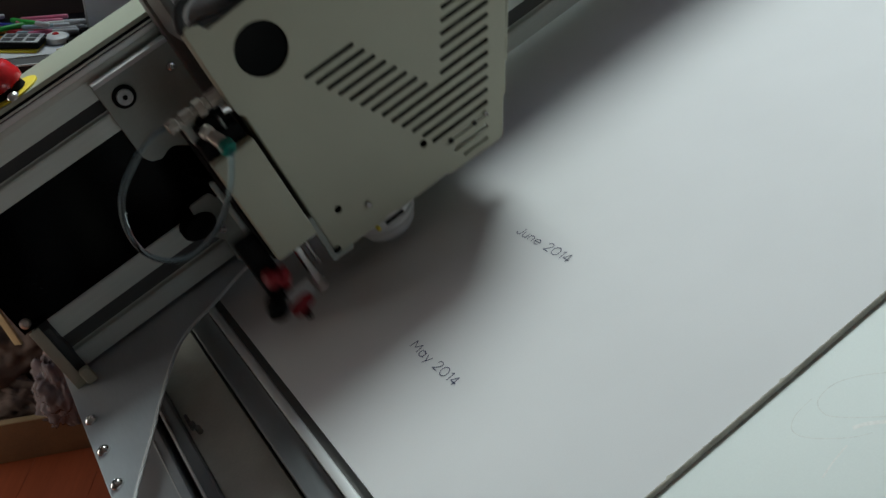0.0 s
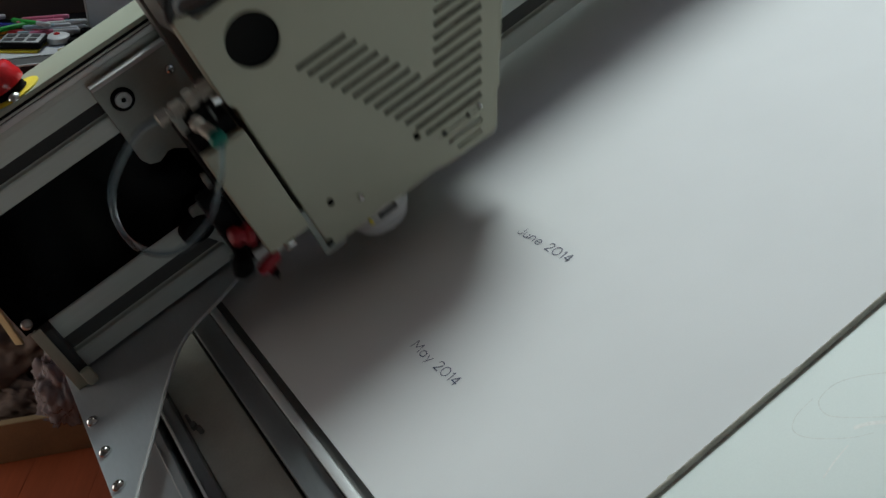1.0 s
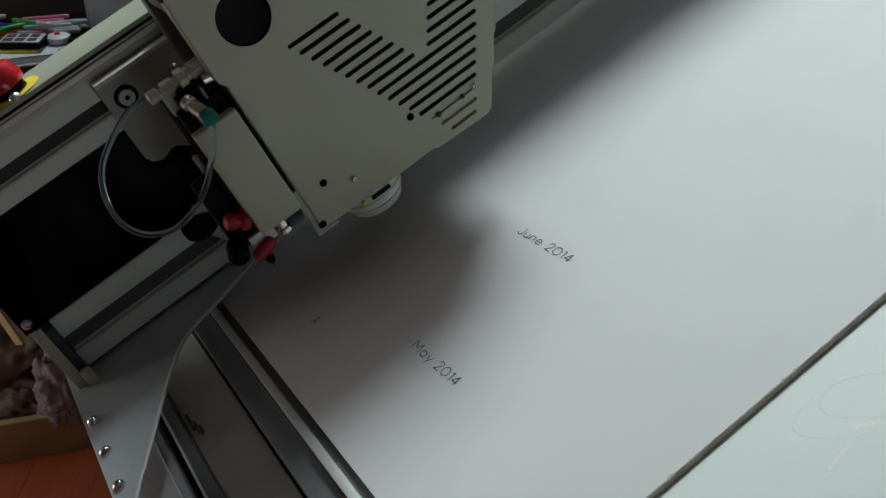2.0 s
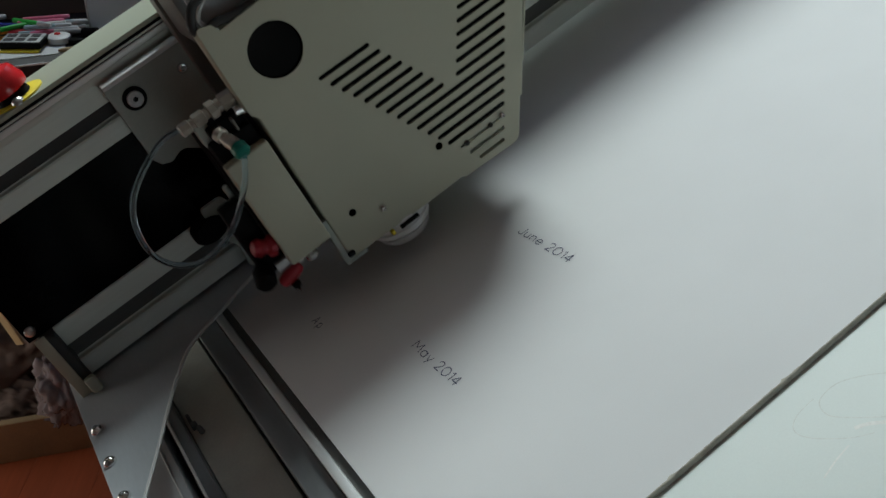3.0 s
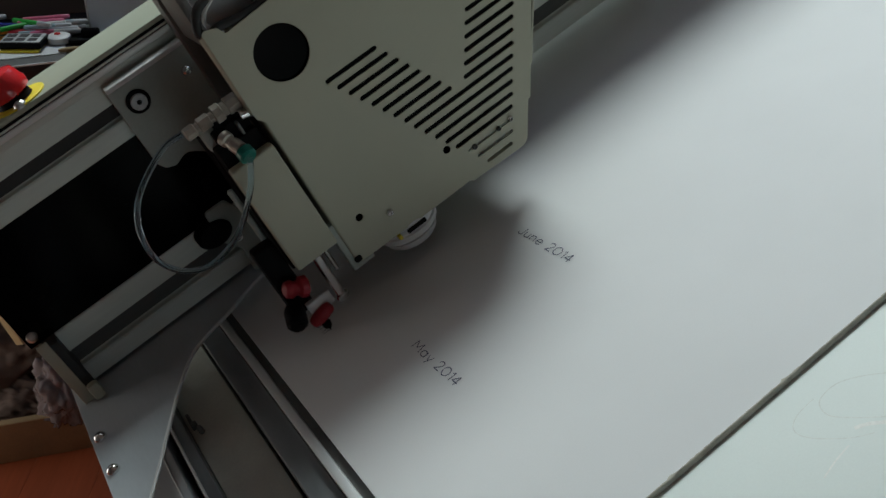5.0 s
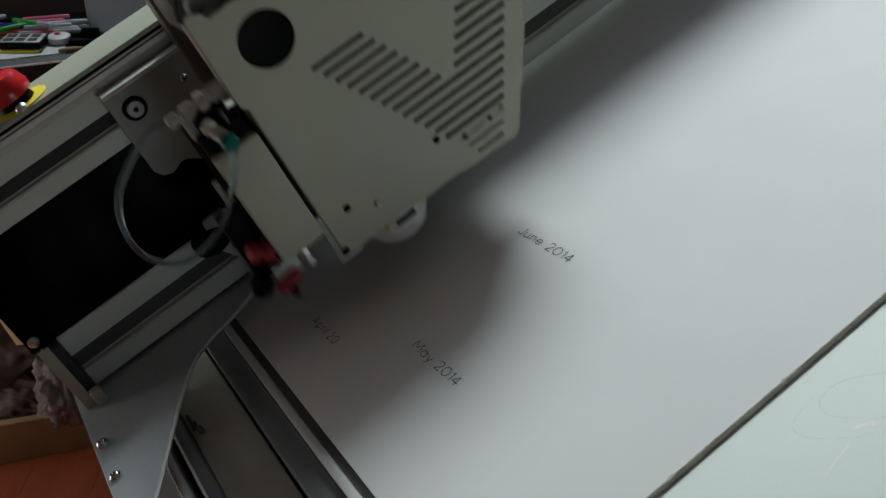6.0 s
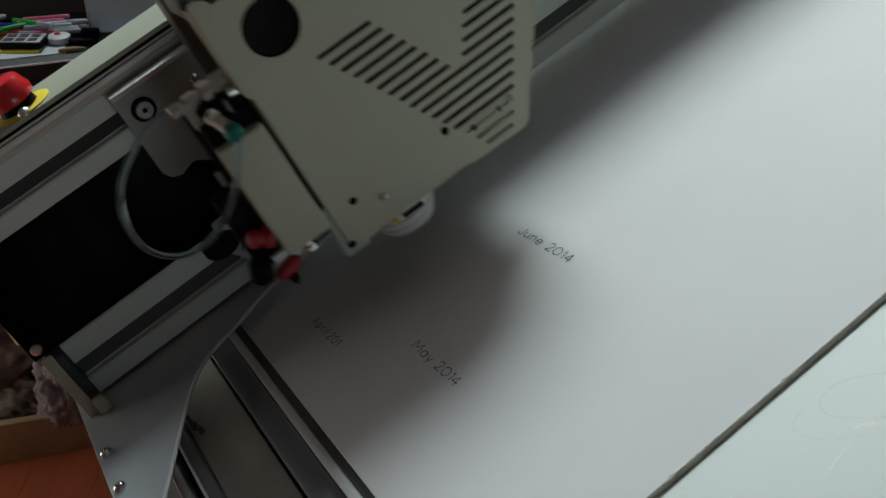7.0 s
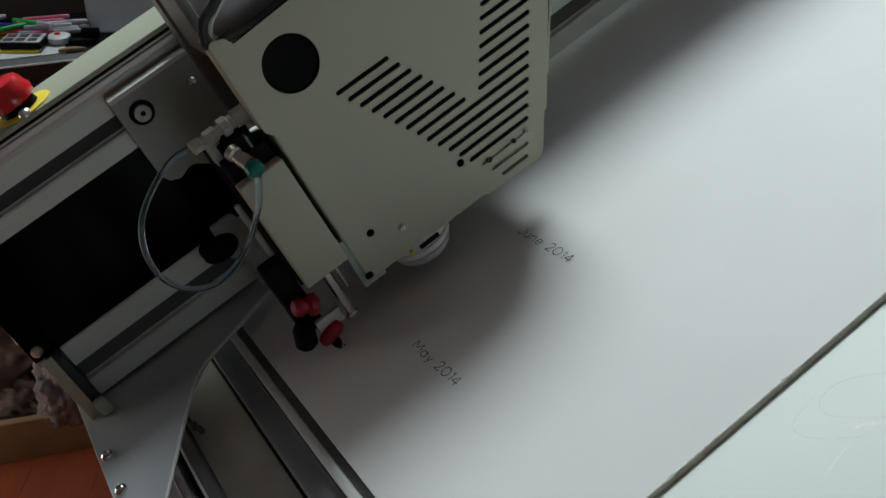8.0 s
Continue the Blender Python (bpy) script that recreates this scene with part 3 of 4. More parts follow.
bm = sweep([Vector((p.x, p.y, 0.0160)) for p in edge], 0.0018, 6)
part("plate_edge", bm, ALU_Y, gantry, "bright rolled plate edge")
for k in range(4):
    hex_screw((-0.1570, 0.985 - 0.062 * k, 0.0166), (0, 0, 1), 0.0062, 0.0055, STEEL, gantry, "plate_bolt", "bright domed steel bolt")

# emergency stop on the lid
stop = thing("emergency_stop", (-0.037, 1.118, 0.2795), "red mushroom emergency stop button on yellow disc", "stop button")
part("yellow_disc", lathe((-0.031, 1.104, 0.2795), (-0.031, 1.104, 0.2812), [(0, 0.027), (0.8, 0.027), (1, 0.0265)], 32), YELLOW, stop)
part("collar", lathe((-0.033, 1.104, 0.2815), (-0.033, 1.104, 0.287), [(0, 0.017), (0.1, 0.018), (1, 0.0165)], 28), BLACKM, stop)
part("mushroom_cap", lathe((-0.033, 1.104, 0.2872), (-0.0345, 1.104, 0.3115), [(0, 0.016), (0.08, 0.0205), (0.35, 0.0215), (0.55, 0.0195), (0.75, 0.0185), (0.9, 0.0165), (1, 0.011)], 32), RED, stop)
hex_screw((-0.0316, 1.0823, 0.2790), (0, 0, 1), 0.0062, 0.006, ZINC, gantry, "lid_screw", "chrome lid screw")

# ---- carriage on the gantry ----
carriage = thing("carriage", (0.08, 1.07, 0.15), "grey metal carriage plate bolted to the gantry", "carriage")
CY = 1.070
prof = rounded([(0.029, 0.254, 0.001), (0.029, 0.168, 0.004), (0.0335, 0.160, 0.003), (0.043, 0.156, 0.006), (0.058, 0.162, 0.012), (0.074, 0.150, 0.012), (0.080, 0.125, 0.01), (0.150, 0.125, 0.002), (0.150, 0.30, 0.002), (0.112, 0.30, 0.001), (0.112, 0.254, 0.001)])
part("plate", upright(sheet(prof, [], 0.006, 0.0006), CY), BRACKET, carriage, round_off=False)
# upward edge of the grey plate: the light it catches is painted white
part("lit_top_edge", box(0.0295, 0.1115, CY - 0.011, CY + 0.004, 0.2500, 0.2545, 0.0008), WHITEP, carriage, "top edge of the plate, its lit brightness put in as white")
bm = lathe((0.0490, CY - 0.0001, 0.2275), (0.0490, CY - 0.003, 0.2275), [(0, 0.0114), (0.7, 0.0114), (1, 0.0106)], 24)
part("washer", bm, BLACKM, carriage, "black washer")
part("bolt", lathe((0.0490, CY - 0.0031, 0.2275), (0.0490, CY - 0.006, 0.2275), [(0, 0.0078), (0.8, 0.0078), (1, 0.0072), (1.0, 0.0046), (0.8, 0.0043), (0.8, 0.003)], 28), GREYBOLT, carriage, "bright cap bolt with socket")
# black disc set proud of the bolt, for the shade in its socket
part("socket_shade", lathe((0.0490, CY - 0.0061, 0.2275), (0.0490, CY - 0.0064, 0.2275), [(0, 0.0026), (1, 0.0026)], 6), BLACKM, carriage)
hex_screw((0.1015, CY - 0.0001, 0.2254), (0, -1, 0), 0.0052, 0.005, STEEL, carriage)
# lower arm with its black knob
prof = rounded([(0.036, 0.100, 0.004), (0.060, 0.100, 0.006), (0.076, 0.06, 0.006), (0.072, 0.018, 0.004), (0.044, 0.018, 0.004), (0.047, 0.046, 0.004), (0.034, 0.066, 0.004)])
part("lower_arm", upright(sheet(prof, [], 0.005, 0.0006), CY - 0.002), BRACKET, carriage, round_off=False)
bm = lathe((0, CY + 0.012, 0), (0, CY - 0.008, 0), [(0, 0.0135), (0.85, 0.0135), (1, 0.0118)], 32)
bmesh.ops.scale(bm, vec=(1.38, 1, 0.95), verts=bm.verts)
bmesh.ops.translate(bm, vec=(0.0330, 0, 0.0775), verts=bm.verts)
part("arm_knob", bm, BLACKM, carriage, "black oval knob")
hex_screw((0.0505, CY - 0.0021, 0.060), (0, -1, 0), 0.005, 0.005, STEEL, carriage)

# ---- the engraving head ----
HY = 0.905
head = thing("pen_plotter", (0.2, 0.95, 0.04), "cream sheet-metal plotter head unit with slotted cooling vents", "plotter")
ZT = 0.279
outline = rounded([(0.1145, 0.0432, 0.004), (0.2, 0.0420, 0), (0.2405, 0.0420, 0), (0.2430, 0.0395, 0), (0.3055, 0.0372, 0.011), (0.3256, 0.0732, 0.001), (0.3282, 0.0732, 0.001), (0.452, ZT + 0.02, 0.004), (0.1265, ZT, 0.002), (0.1225, 0.2865, 0.002), (0.1090, 0.2915, 0.004), (0.1085, 0.207, 0.003), (0.1140, 0.200, 0.003)])
slots = []
for k in range(8):
    z = 0.1980 - 0.01005 * k
    slots.append(slot_outline(0.1735 + 0.0059 * k, 0.2265 + 0.0058 * k, z, 0.0020))
for k in range(5):
    z = 0.1176 - 0.01005 * k
    slots.append(slot_outline(0.2195 + 0.0060 * k, 0.3095 + 0.553 * (z - 0.0772), z, 0.0020))
for k in range(14):
    z = 0.1277 + 0.01005 * k
    slots.append(slot_outline(0.2810 + 0.590 * (z - 0.1277), 0.3095 + 0.553 * (z - 0.0772), z, 0.0020))
for k in range(2):
    z = 0.0572 - 0.01005 * k
    slots.append(slot_outline(0.2575 + 0.006 * k, 0.3095 + 0.553 * (z - 0.0772), z, 0.0017))
slots.append(slot_outline(0.2520, 0.3030, 0.0672, 0.0011))
holes = slots + [ngon(0.1558, 0.2405, 0.0238, 40), ngon(0.2352, 0.0812, 0.0036), ngon(0.1361, 0.0795, 0.0036)]
part("front_cover", upright(sheet(outline, holes, 0.0015, 0.0003), HY), CREAM, head, round_off=False)
# folded sides of the cover
part("side_corner", box(0.1072, 0.1150, HY + 0.0016, 0.922, 0.2085, 0.2895, 0.0036, 3), CREAM, head)
part("side_panel", box(0.1128, 0.1150, HY + 0.0016, 0.936, 0.05, 0.2055, 0.0008), CREAM, head)
part("cover_fold", rod((0.1150, HY + 0.0024, 0.046), (0.1150, HY + 0.0024, 0.204), 0.0023), CREAM, head)
bm = box(-0.10, 0.10, -0.06, 0.06, -0.001, 0.001, 0.0004)
turned(bm, Matrix.Translation((0.395, 0.968, 0.185)) @ Matrix.Rotation(-math.atan2(0.208, 0.121), 4, "Y"))
part("slant_side", bm, CREAM, head)
part("bottom_panel", box(0.117, 0.298, HY + 0.0016, 1.03, 0.0435, 0.0455, 0.0005), CREAM, head)
# dark block fills the hollow head: inner shade, and no light leaks through
part("inner_dark_block", box(0.120, 0.288, HY + 0.024, 1.026, 0.048, 0.268, 0.002), BLACKM, head, "dark block standing for the shaded inside of the head")
liner = rounded([(0.1185, 0.0455, 0.003), (0.297, 0.0425, 0.008), (0.3255, 0.0705, 0), (0.446, ZT + 0.016, 0.003), (0.1275, ZT - 0.004, 0.003), (0.1185, 0.262, 0.003)])
# black sheet added so that the vents look shaded inside
part("vent_shade_sheet", upright(sheet(liner, [], 0.002, 0.0003), HY + 0.017), BLACKM, head, "black sheet standing for the shade behind the vents")
# added black plate that keeps the back of the hollow dark
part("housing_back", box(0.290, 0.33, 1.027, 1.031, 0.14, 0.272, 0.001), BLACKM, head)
part("vent_backing", upright(sheet(rounded([(0.248, 0.0445, 0.002), (0.292, 0.0445, 0.006), (0.310, 0.072, 0.002), (0.252, 0.072, 0.002)]), [], 0.0012), HY + 0.006), ALU, head, "grey bracket behind the vents")
# porthole
part("porthole_glass", lathe((0.1558, HY + 0.016, 0.2405), (0.1558, HY + 0.004, 0.2405), [(0, 0.0236), (0.85, 0.0236), (1.0, 0.0228)], 40), BLACK, head, "round black glossy porthole")
hex_screw((0.1613, HY - 0.0001, 0.0660), (0, -1, 0), 0.0036, 0.004, STEEL, head)
hex_screw((0.3010, HY - 0.0001, 0.0690), (0, -1, 0), 0.0030, 0.004, STEEL, head)
hex_screw((0.2870, HY - 0.0001, 0.0675), (0, -1, 0), 0.0022, 0.003, SLOTDARK, head)
hex_screw((0.2590, HY - 0.0001, 0.0672), (0, -1, 0), 0.0026, 0.003, SLOTDARK, head)
# lens collar below the cover
LX, LY = 0.175, 0.934
part("lens_collar", lathe((LX, LY, 0.050), (LX, LY, 0.0255), [(0, 0.027), (0.2, 0.0285), (0.3, 0.030), (0.45, 0.030), (0.5, 0.0285), (0.62, 0.0285), (0.66, 0.0305), (0.85, 0.030), (1, 0.026)], 40), WHITEP, head, "white ribbed lens collar")
part("lens_skirt", lathe((LX, LY, 0.0253), (LX, LY, 0.017), [(0, 0.027), (0.6, 0.0255), (1, 0.022)], 40), LENS, head, "frosted clear skirt")
# no opening here: the slot's shade is put in as a black block
part("collar_slot_shade", box(0.1655, 0.1862, HY - 0.003, HY - 0.0006, 0.0375, 0.0418, 0.001), BLACKM, head, "black block standing for the shade in a slot")
part("yellow_tab", box(0.1560, 0.1595, HY - 0.002, HY + 0.004, 0.037, 0.0415, 0.0008), YELLOW, head, "small yellow tab")
# foot bar beside the cover
part("slide_bar", box(0.1075, 0.1165, HY + 0.003, HY + 0.012, 0.040, 0.088, 0.001), BRACKET, head, "pale slide bar")
part("slide_foot", box(0.1075, 0.1300, HY + 0.003, HY + 0.012, 0.0375, 0.0412, 0.001), BRACKET, head, "pale slide foot")
# black block for the dark of the bar's hole
part("bar_hole_shade", box(0.1115, 0.1190, HY - 0.0028, HY + 0.001, 0.0450, 0.0510, 0.0022), BLACKM, head)
# pen cylinder box
part("cylinder_cover", box(0.0660, 0.1080, 0.899, 0.9125, 0.0752, 0.1838, 0.0022, 3), CREAM, head, "cream pen cylinder cover")
part("cylinder", box(0.0675, 0.1065, 0.9128, 0.945, 0.078, 0.2, 0.002), BLACKM, head, "black pneumatic cylinder")
part("cylinder_block", box(0.0665, 0.1065, 0.947, 0.99, 0.055, 0.205, 0.002), BLACKM, head, "black cylinder block")
part("back_plate", box(0.110, 0.150, 1.032, 1.052, 0.05, 0.40, 0.002), DARKGREY, head, "dark grey back plate")
part("guide_rail", rod((0.0605, 0.945, 0.094), (0.0605, 0.945, 0.155), 0.0028), BRACKET, head, "steel guide rod")
# air fittings
fy = 0.925
bm = lathe((0.055, fy, 0.2235), (0.1075, fy, 0.2235), [(0, 0.0045), (0.02, 0.0062), (0.18, 0.0062), (0.2, 0.0042), (0.26, 0.0042), (0.27, 0.0066), (0.46, 0.0066), (0.47, 0.0048), (0.54, 0.0048), (0.55, 0.0085), (0.68, 0.0085), (0.70, 0.0064), (0.78, 0.0064), (0.79, 0.0082), (1, 0.0078)], 8)
part("air_fitting", bm, BRASS, head, "nickel plated air fitting")
part("fitting_knob", rod((0.100, fy - 0.009, 0.214), (0.110, fy - 0.009, 0.212), 0.005), STEEL, head)
part("elbow_fitting", lathe((0.0785, 0.912, 0.2095), (0.0838, 0.8935, 0.1975), [(0, 0.005), (0.05, 0.0065), (0.3, 0.0065), (0.35, 0.005), (0.5, 0.005), (0.55, 0.006), (1, 0.006)], 16), BRASS, head)
part("green_collar", lathe((0.0840, 0.8925, 0.1970), (0.0845, 0.8845, 0.1915), [(0, 0.006), (0.1, 0.0075), (0.8, 0.0075), (1, 0.006)], 20), GREEN, head, "green push-in collar")
part("valve_body", box(0.073, 0.106, 0.922, 0.95, 0.186, 0.212, 0.002), BLACKM, head)
part("valve_plate", box(0.094, 0.0965, 0.914, 0.94, 0.188, 0.2105, 0.0006), DARKGREY, head)
part("mounting_clip", box(0.066, 0.078, 0.93, 0.945, 0.196, 0.222, 0.002), BRACKET, head)
tube_path = spline([(0.0600, 0.925, 0.2255), (0.0520, 0.928, 0.2252), (0.0370, 0.935, 0.2223), (0.0117, 0.940, 0.2091), (-0.0087, 0.940, 0.1934), (-0.0209, 0.935, 0.1730), (-0.0230, 0.930, 0.1486),
                    (-0.0115, 0.920, 0.1310), (0.0110, 0.910, 0.1248), (0.0415, 0.900, 0.1370), (0.0678, 0.887, 0.1654), (0.0805, 0.883, 0.1850), (0.0843, 0.8845, 0.1925)], 8)
part("air_tube", sweep(tube_path, 0.0026, 12), TUBE, head, "looped clear bluish air tube")
# hose and dial above the cover
hose = spline([(0.150, 0.918, 0.318), (0.1300, 0.915, 0.3085), (0.1185, 0.912, 0.3045), (0.1120, 0.911, 0.2970), (0.1095, 0.911, 0.2885), (0.1160, 0.910, 0.2838), (0.1270, 0.910, 0.2850), (0.1450, 0.911, 0.2815), (0.1760, 0.913, 0.2835), (0.26, 0.916, 0.30)], 8)
part("cable", sweep(hose, 0.0040, 12), RUBBER, head, "black rubber cable")
strand = spline([(0.152, 0.922, 0.312), (0.1330, 0.919, 0.3035), (0.1230, 0.917, 0.2985), (0.1180, 0.916, 0.2910), (0.1210, 0.916, 0.2845)], 8)
part("thin_cable", sweep(strand, 0.0018, 8), WHITEP, head, "thin pale cable")
part("dial_plate", box(0.120, 0.26, 0.935, 0.94, 0.272, 0.36, 0.001), PLATE, head, "dull grey scale plate")
bm = written("40", 0.0085, 1.0)
upright(bm, 0.9345)
bmesh.ops.translate(bm, vec=(0.1775, 0, 0.2905), verts=bm.verts)
part("scale_number", bm, BLACKM, head, "black number 40")
bm = rod((0.128, 0.915, 0.2795), (0.24, 0.915, 0.2815), 0.0022)
part("top_fold", bm, CREAM, head)
part("top_bracket", box(0.113, 0.122, 0.95, 1.03, 0.262, 0.36, 0.002), DARKGREY, head)

# the pen and its clamp, which the cylinder lifts
clamp = thing("pen_clamp")
clamp.parent = head
clamp.matrix_basis = Matrix.Identity(4)
BASE[clamp.name] = origin(head)
PX, PY = 0.0605, 0.9155
part("clamp_plate", box(0.0545, 0.0792, 0.9165, 0.9225, 0.0212, 0.0345, 0.0008), WHITEP, clamp, "white clamp plate")
part("guide_rod", rod((0.0862, 0.912, 0.0225), (0.0862, 0.912, 0.12), 0.0046), STEEL, clamp, "polished guide rod")
part("rod_end", lathe((0.0862, 0.912, 0.0215), (0.0862, 0.912, 0.0275), [(0, 0.0045), (0.2, 0.0066), (0.8, 0.0066), (1, 0.005)], 18), STEEL, clamp)
part("thin_rod", rod((0.0965, 0.918, 0.045), (0.0965, 0.918, 0.12), 0.0022), STEEL, clamp)
part("pen_body", lathe((0.0490, 0.913, 0.0172), (0.0735, 0.913, 0.0228), [(0, 0.002), (0.05, 0.0045), (0.18, 0.0060), (0.5, 0.0066), (0.82, 0.0060), (0.95, 0.0045), (1, 0.002)], 22), REDPEN, clamp, "red pen body")
part("pen_tip", lathe((PX, PY, 0.0095), (PX, PY, 0.0004), [(0, 0.0046), (0.55, 0.0036), (0.6, 0.0014), (1, 0.0006)], 14), BLACKM, clamp, "black pen tip")
part("red_knob", lathe((0.0455, 0.913, 0.0625), (0.0665, 0.913, 0.0520), [(0, 0.004), (0.08, 0.007), (0.3, 0.0085), (0.46, 0.0066), (0.56, 0.0066), (0.68, 0.0098), (0.9, 0.0098), (1, 0.006)], 22), REDPEN, clamp, "red tightening knob")
part("black_knob", lathe((0.0375, 0.904, 0.0295), (0.045, 0.925, 0.036), [(0, 0.007), (0.15, 0.0098), (0.8, 0.0098), (1, 0.008)], 20), BLACKM, clamp, "black knob")
part("clamp_block", box(0.042, 0.064, 0.925, 0.945, 0.024, 0.10, 0.004), BLACKM, clamp)

# ---- desk behind the machine ----
FRAME[0] = Matrix.Identity(4)
DZ = 0.74
DESK_M = Matrix.Translation((-0.777, 1.868, 0)) @ Matrix.Rotation(radians(18.5), 4, "Z")
desk = thing("desk", (-0.8, 2.0, FLOOR_Z), "black desk with a thin white front edge", "desk")


def desk_box(a0, a1, b0, b1, z0, z1, bevel=0.002):
    return turned(box(a0, a1, b0, b1, z0, z1, bevel), DESK_M)


part("desk_top", desk_box(-0.72, 0.62, 0.0, 0.27, DZ - 0.028, DZ), DESKB, desk)
part("edge_trim", desk_box(-0.72, 0.62, -0.003, -0.0005, DZ - 0.0022, DZ + 0.0005, 0.0004), WHITEP, desk, "thin white edge trim")
part("front_panel", desk_box(-0.72, 0.62, 0.02, 0.04, FLOOR_Z + 0.06, DZ - 0.0285), DESKB, desk, "black front panel")
part("back_board", desk_box(-0.72, 0.62, 0.275, 0.295, FLOOR_Z, DZ + 0.10), WALLD, desk, "dark brown back board")
for a in (-0.70, 0.58):
    part("desk_leg", desk_box(a, a + 0.035, 0.045, 0.08, FLOOR_Z, DZ - 0.0285), DESKB, desk)
solo("white_paper", turned(box(-0.16, 0.11, 0.036, 0.12, DZ + 0.0003, DZ + 0.0016), DESK_M), DESKW, "white sheets of paper on the desk", "paper")

PENCOL = [((0.55, 0.20, 0.02), "orange"), ((0.02, 0.04, 0.30), "dark blue"), ((0.03, 0.45, 0.06), "bright green"), ((0.70, 0.16, 0.28), "pink"), ((0.55, 0.62, 0.66), "pale grey"),
          ((0.02, 0.26, 0.28), "teal"), ((0.60, 0.05, 0.06), "red"), ((0.35, 0.50, 0.55), "light blue"), ((0.65, 0.66, 0.62), "white"), ((0.70, 0.38, 0.05), "amber"), ((0.25, 0.08, 0.30), "purple")]
pen_mats = [mat("marker_" + n.replace(" ", "_"), c, 0.35, vary=0.08, scale=60) for c, n in PENCOL]
CAPM = mat("marker_cap", (0.55, 0.57, 0.58), 0.35, vary=0.08, scale=60)


def marker(x, y, turn, k, z, n=0.085):
    c = Vector((x, y, DZ + z))
    d = Vector((math.cos(radians(turn)), math.sin(radians(turn)), 0))
    t = thing("marker_pen", (x, y, c.z - 0.005), PENCOL[k][1] + " marker pen lying in a heap on the desk", "pen", "pens on the desk")
    p0, p1 = c - d * n / 2, c + d * n / 2
    q = p0.lerp(p1, 0.66)
    part("barrel", lathe(p0, q, [(0, 0.0035), (0.04, 0.0047), (1, 0.0047)], 10), pen_mats[k], t)
    part("cap", lathe(q + d * 0.0004, p1, [(0, 0.0051), (0.9, 0.0046), (1, 0.003)], 10), CAPM if k % 3 else pen_mats[k], t)


# bottom layer, then the pens that lie across it
rng = random.Random(7)
for i in range(19):
    x = -0.86 + 0.0085 * i + rng.uniform(-0.006, 0.006)
    marker(x, 2.028 + rng.uniform(-0.018, 0.035), rng.uniform(-10, 50), rng.choice((4, 8, 7, 1, 5, 3, 6, 10)), 0.0052 + 0.0098 * (i % 2))
for x, y, turn, k, z in ((-0.825, 2.000, 5, 9, 0.006), (-0.83, 2.008, 12, 0, 0.015), (-0.87, 2.05, 25, 1, 0.026), (-0.785, 2.02, 40, 2, 0.025), (-0.768, 2.022, -20, 2, 0.029), (-0.755, 2.035, 12, 3, 0.026), (-0.748, 2.045, 15, 3, 0.030),
                         (-0.738, 2.018, 12, 7, 0.023), (-0.722, 2.030, 14, 8, 0.025), (-0.725, 2.018, 8, 4, 0.018), (-0.765, 2.010, 10, 6, 0.016), (-0.715, 2.045, 10, 5, 0.022), (-0.715, 2.035, 5, 5, 0.016), (-0.80, 2.016, 30, 10, 0.022)):
    marker(x, y, turn, k, z)

calc = thing("calculator", (-0.765, 1.96, DZ + 0.005), "small silver and black pocket calculator on a yellow pad", "calculator")
part("case", box(-0.806, -0.728, 1.938, 1.99, DZ + 0.0068, DZ + 0.019, 0.003), BLACKM, calc)
part("face", box(-0.803, -0.731, 1.941, 1.987, DZ + 0.0192, DZ + 0.0204, 0.0005), GREYBOLT, calc, "dull silver face")
for k in range(3):
    part("key", box(-0.798 + 0.022 * k, -0.782 + 0.022 * k, 1.946, 1.960, DZ + 0.0205, DZ + 0.0218, 0.0005), SLOTDARK, calc)
for k in range(3):
    part("key", box(-0.798 + 0.022 * k, -0.782 + 0.022 * k, 1.967, 1.981, DZ + 0.0205, DZ + 0.0218, 0.0005), SLOTDARK, calc)
solo("yellow_pad", box(-0.803, -0.733, 1.932, 1.990, DZ + 0.0018, DZ + 0.0066, 0.001), YELLOW, "yellow note pad under the calculator", "note pad")
tape = thing("correction_tape", (-0.712, 1.992, DZ), "white round tape roll with a red dot", "stationery")
part("shell", lathe((-0.712, 1.992, DZ + 0.0017), (-0.712, 1.992, DZ + 0.016), [(0, 0.018), (0.15, 0.0215), (0.85, 0.0215), (1, 0.018)], 28), WHITEP, tape)
part("red_dot", lathe((-0.715, 1.996, DZ + 0.0162), (-0.715, 1.996, DZ + 0.018), [(0, 0.006), (1, 0.005)], 16), RED, tape)
stapler = thing("stapler", (-0.665, 1.99, DZ), "small black stapler on the desk", "stapler")
part("stapler_base", box(-0.692, -0.640, 1.978, 1.994, DZ + 0.0002, DZ + 0.011, 0.003), BLACKM, stapler)
part("stapler_arm", box(-0.672, -0.640, 1.996, 2.012, DZ + 0.006, DZ + 0.024, 0.003), BLACKM, stapler)
solo("wooden_peg", lathe((-0.698, 1.938, DZ + 0.005), (-0.652, 1.952, DZ + 0.005), [(0, 0.002), (0.2, 0.0045), (0.6, 0.005), (1, 0.002)], 14), CARDTOP, "beige wooden peg lying on the desk edge", "stationery")
tub = thing("storage_box", (-0.55, 2.09, DZ), "clear frosted plastic storage box on the desk", "storage box")
part("tub_front", box(-0.670, -0.30, 2.050, 2.0515, DZ + 0.002, DZ + 0.16), BOXCLEAR, tub)
part("tub_side", turned(box(-0.0008, 0.0008, 2.0525, 2.125, DZ + 0.002, DZ + 0.16), Matrix.Translation((-0.6695, 0, 0))), BOXCLEAR, tub)
part("tub_base", box(-0.668, -0.30, 2.0525, 2.125, DZ + 0.0003, DZ + 0.0018), BOXCLEAR, tub)
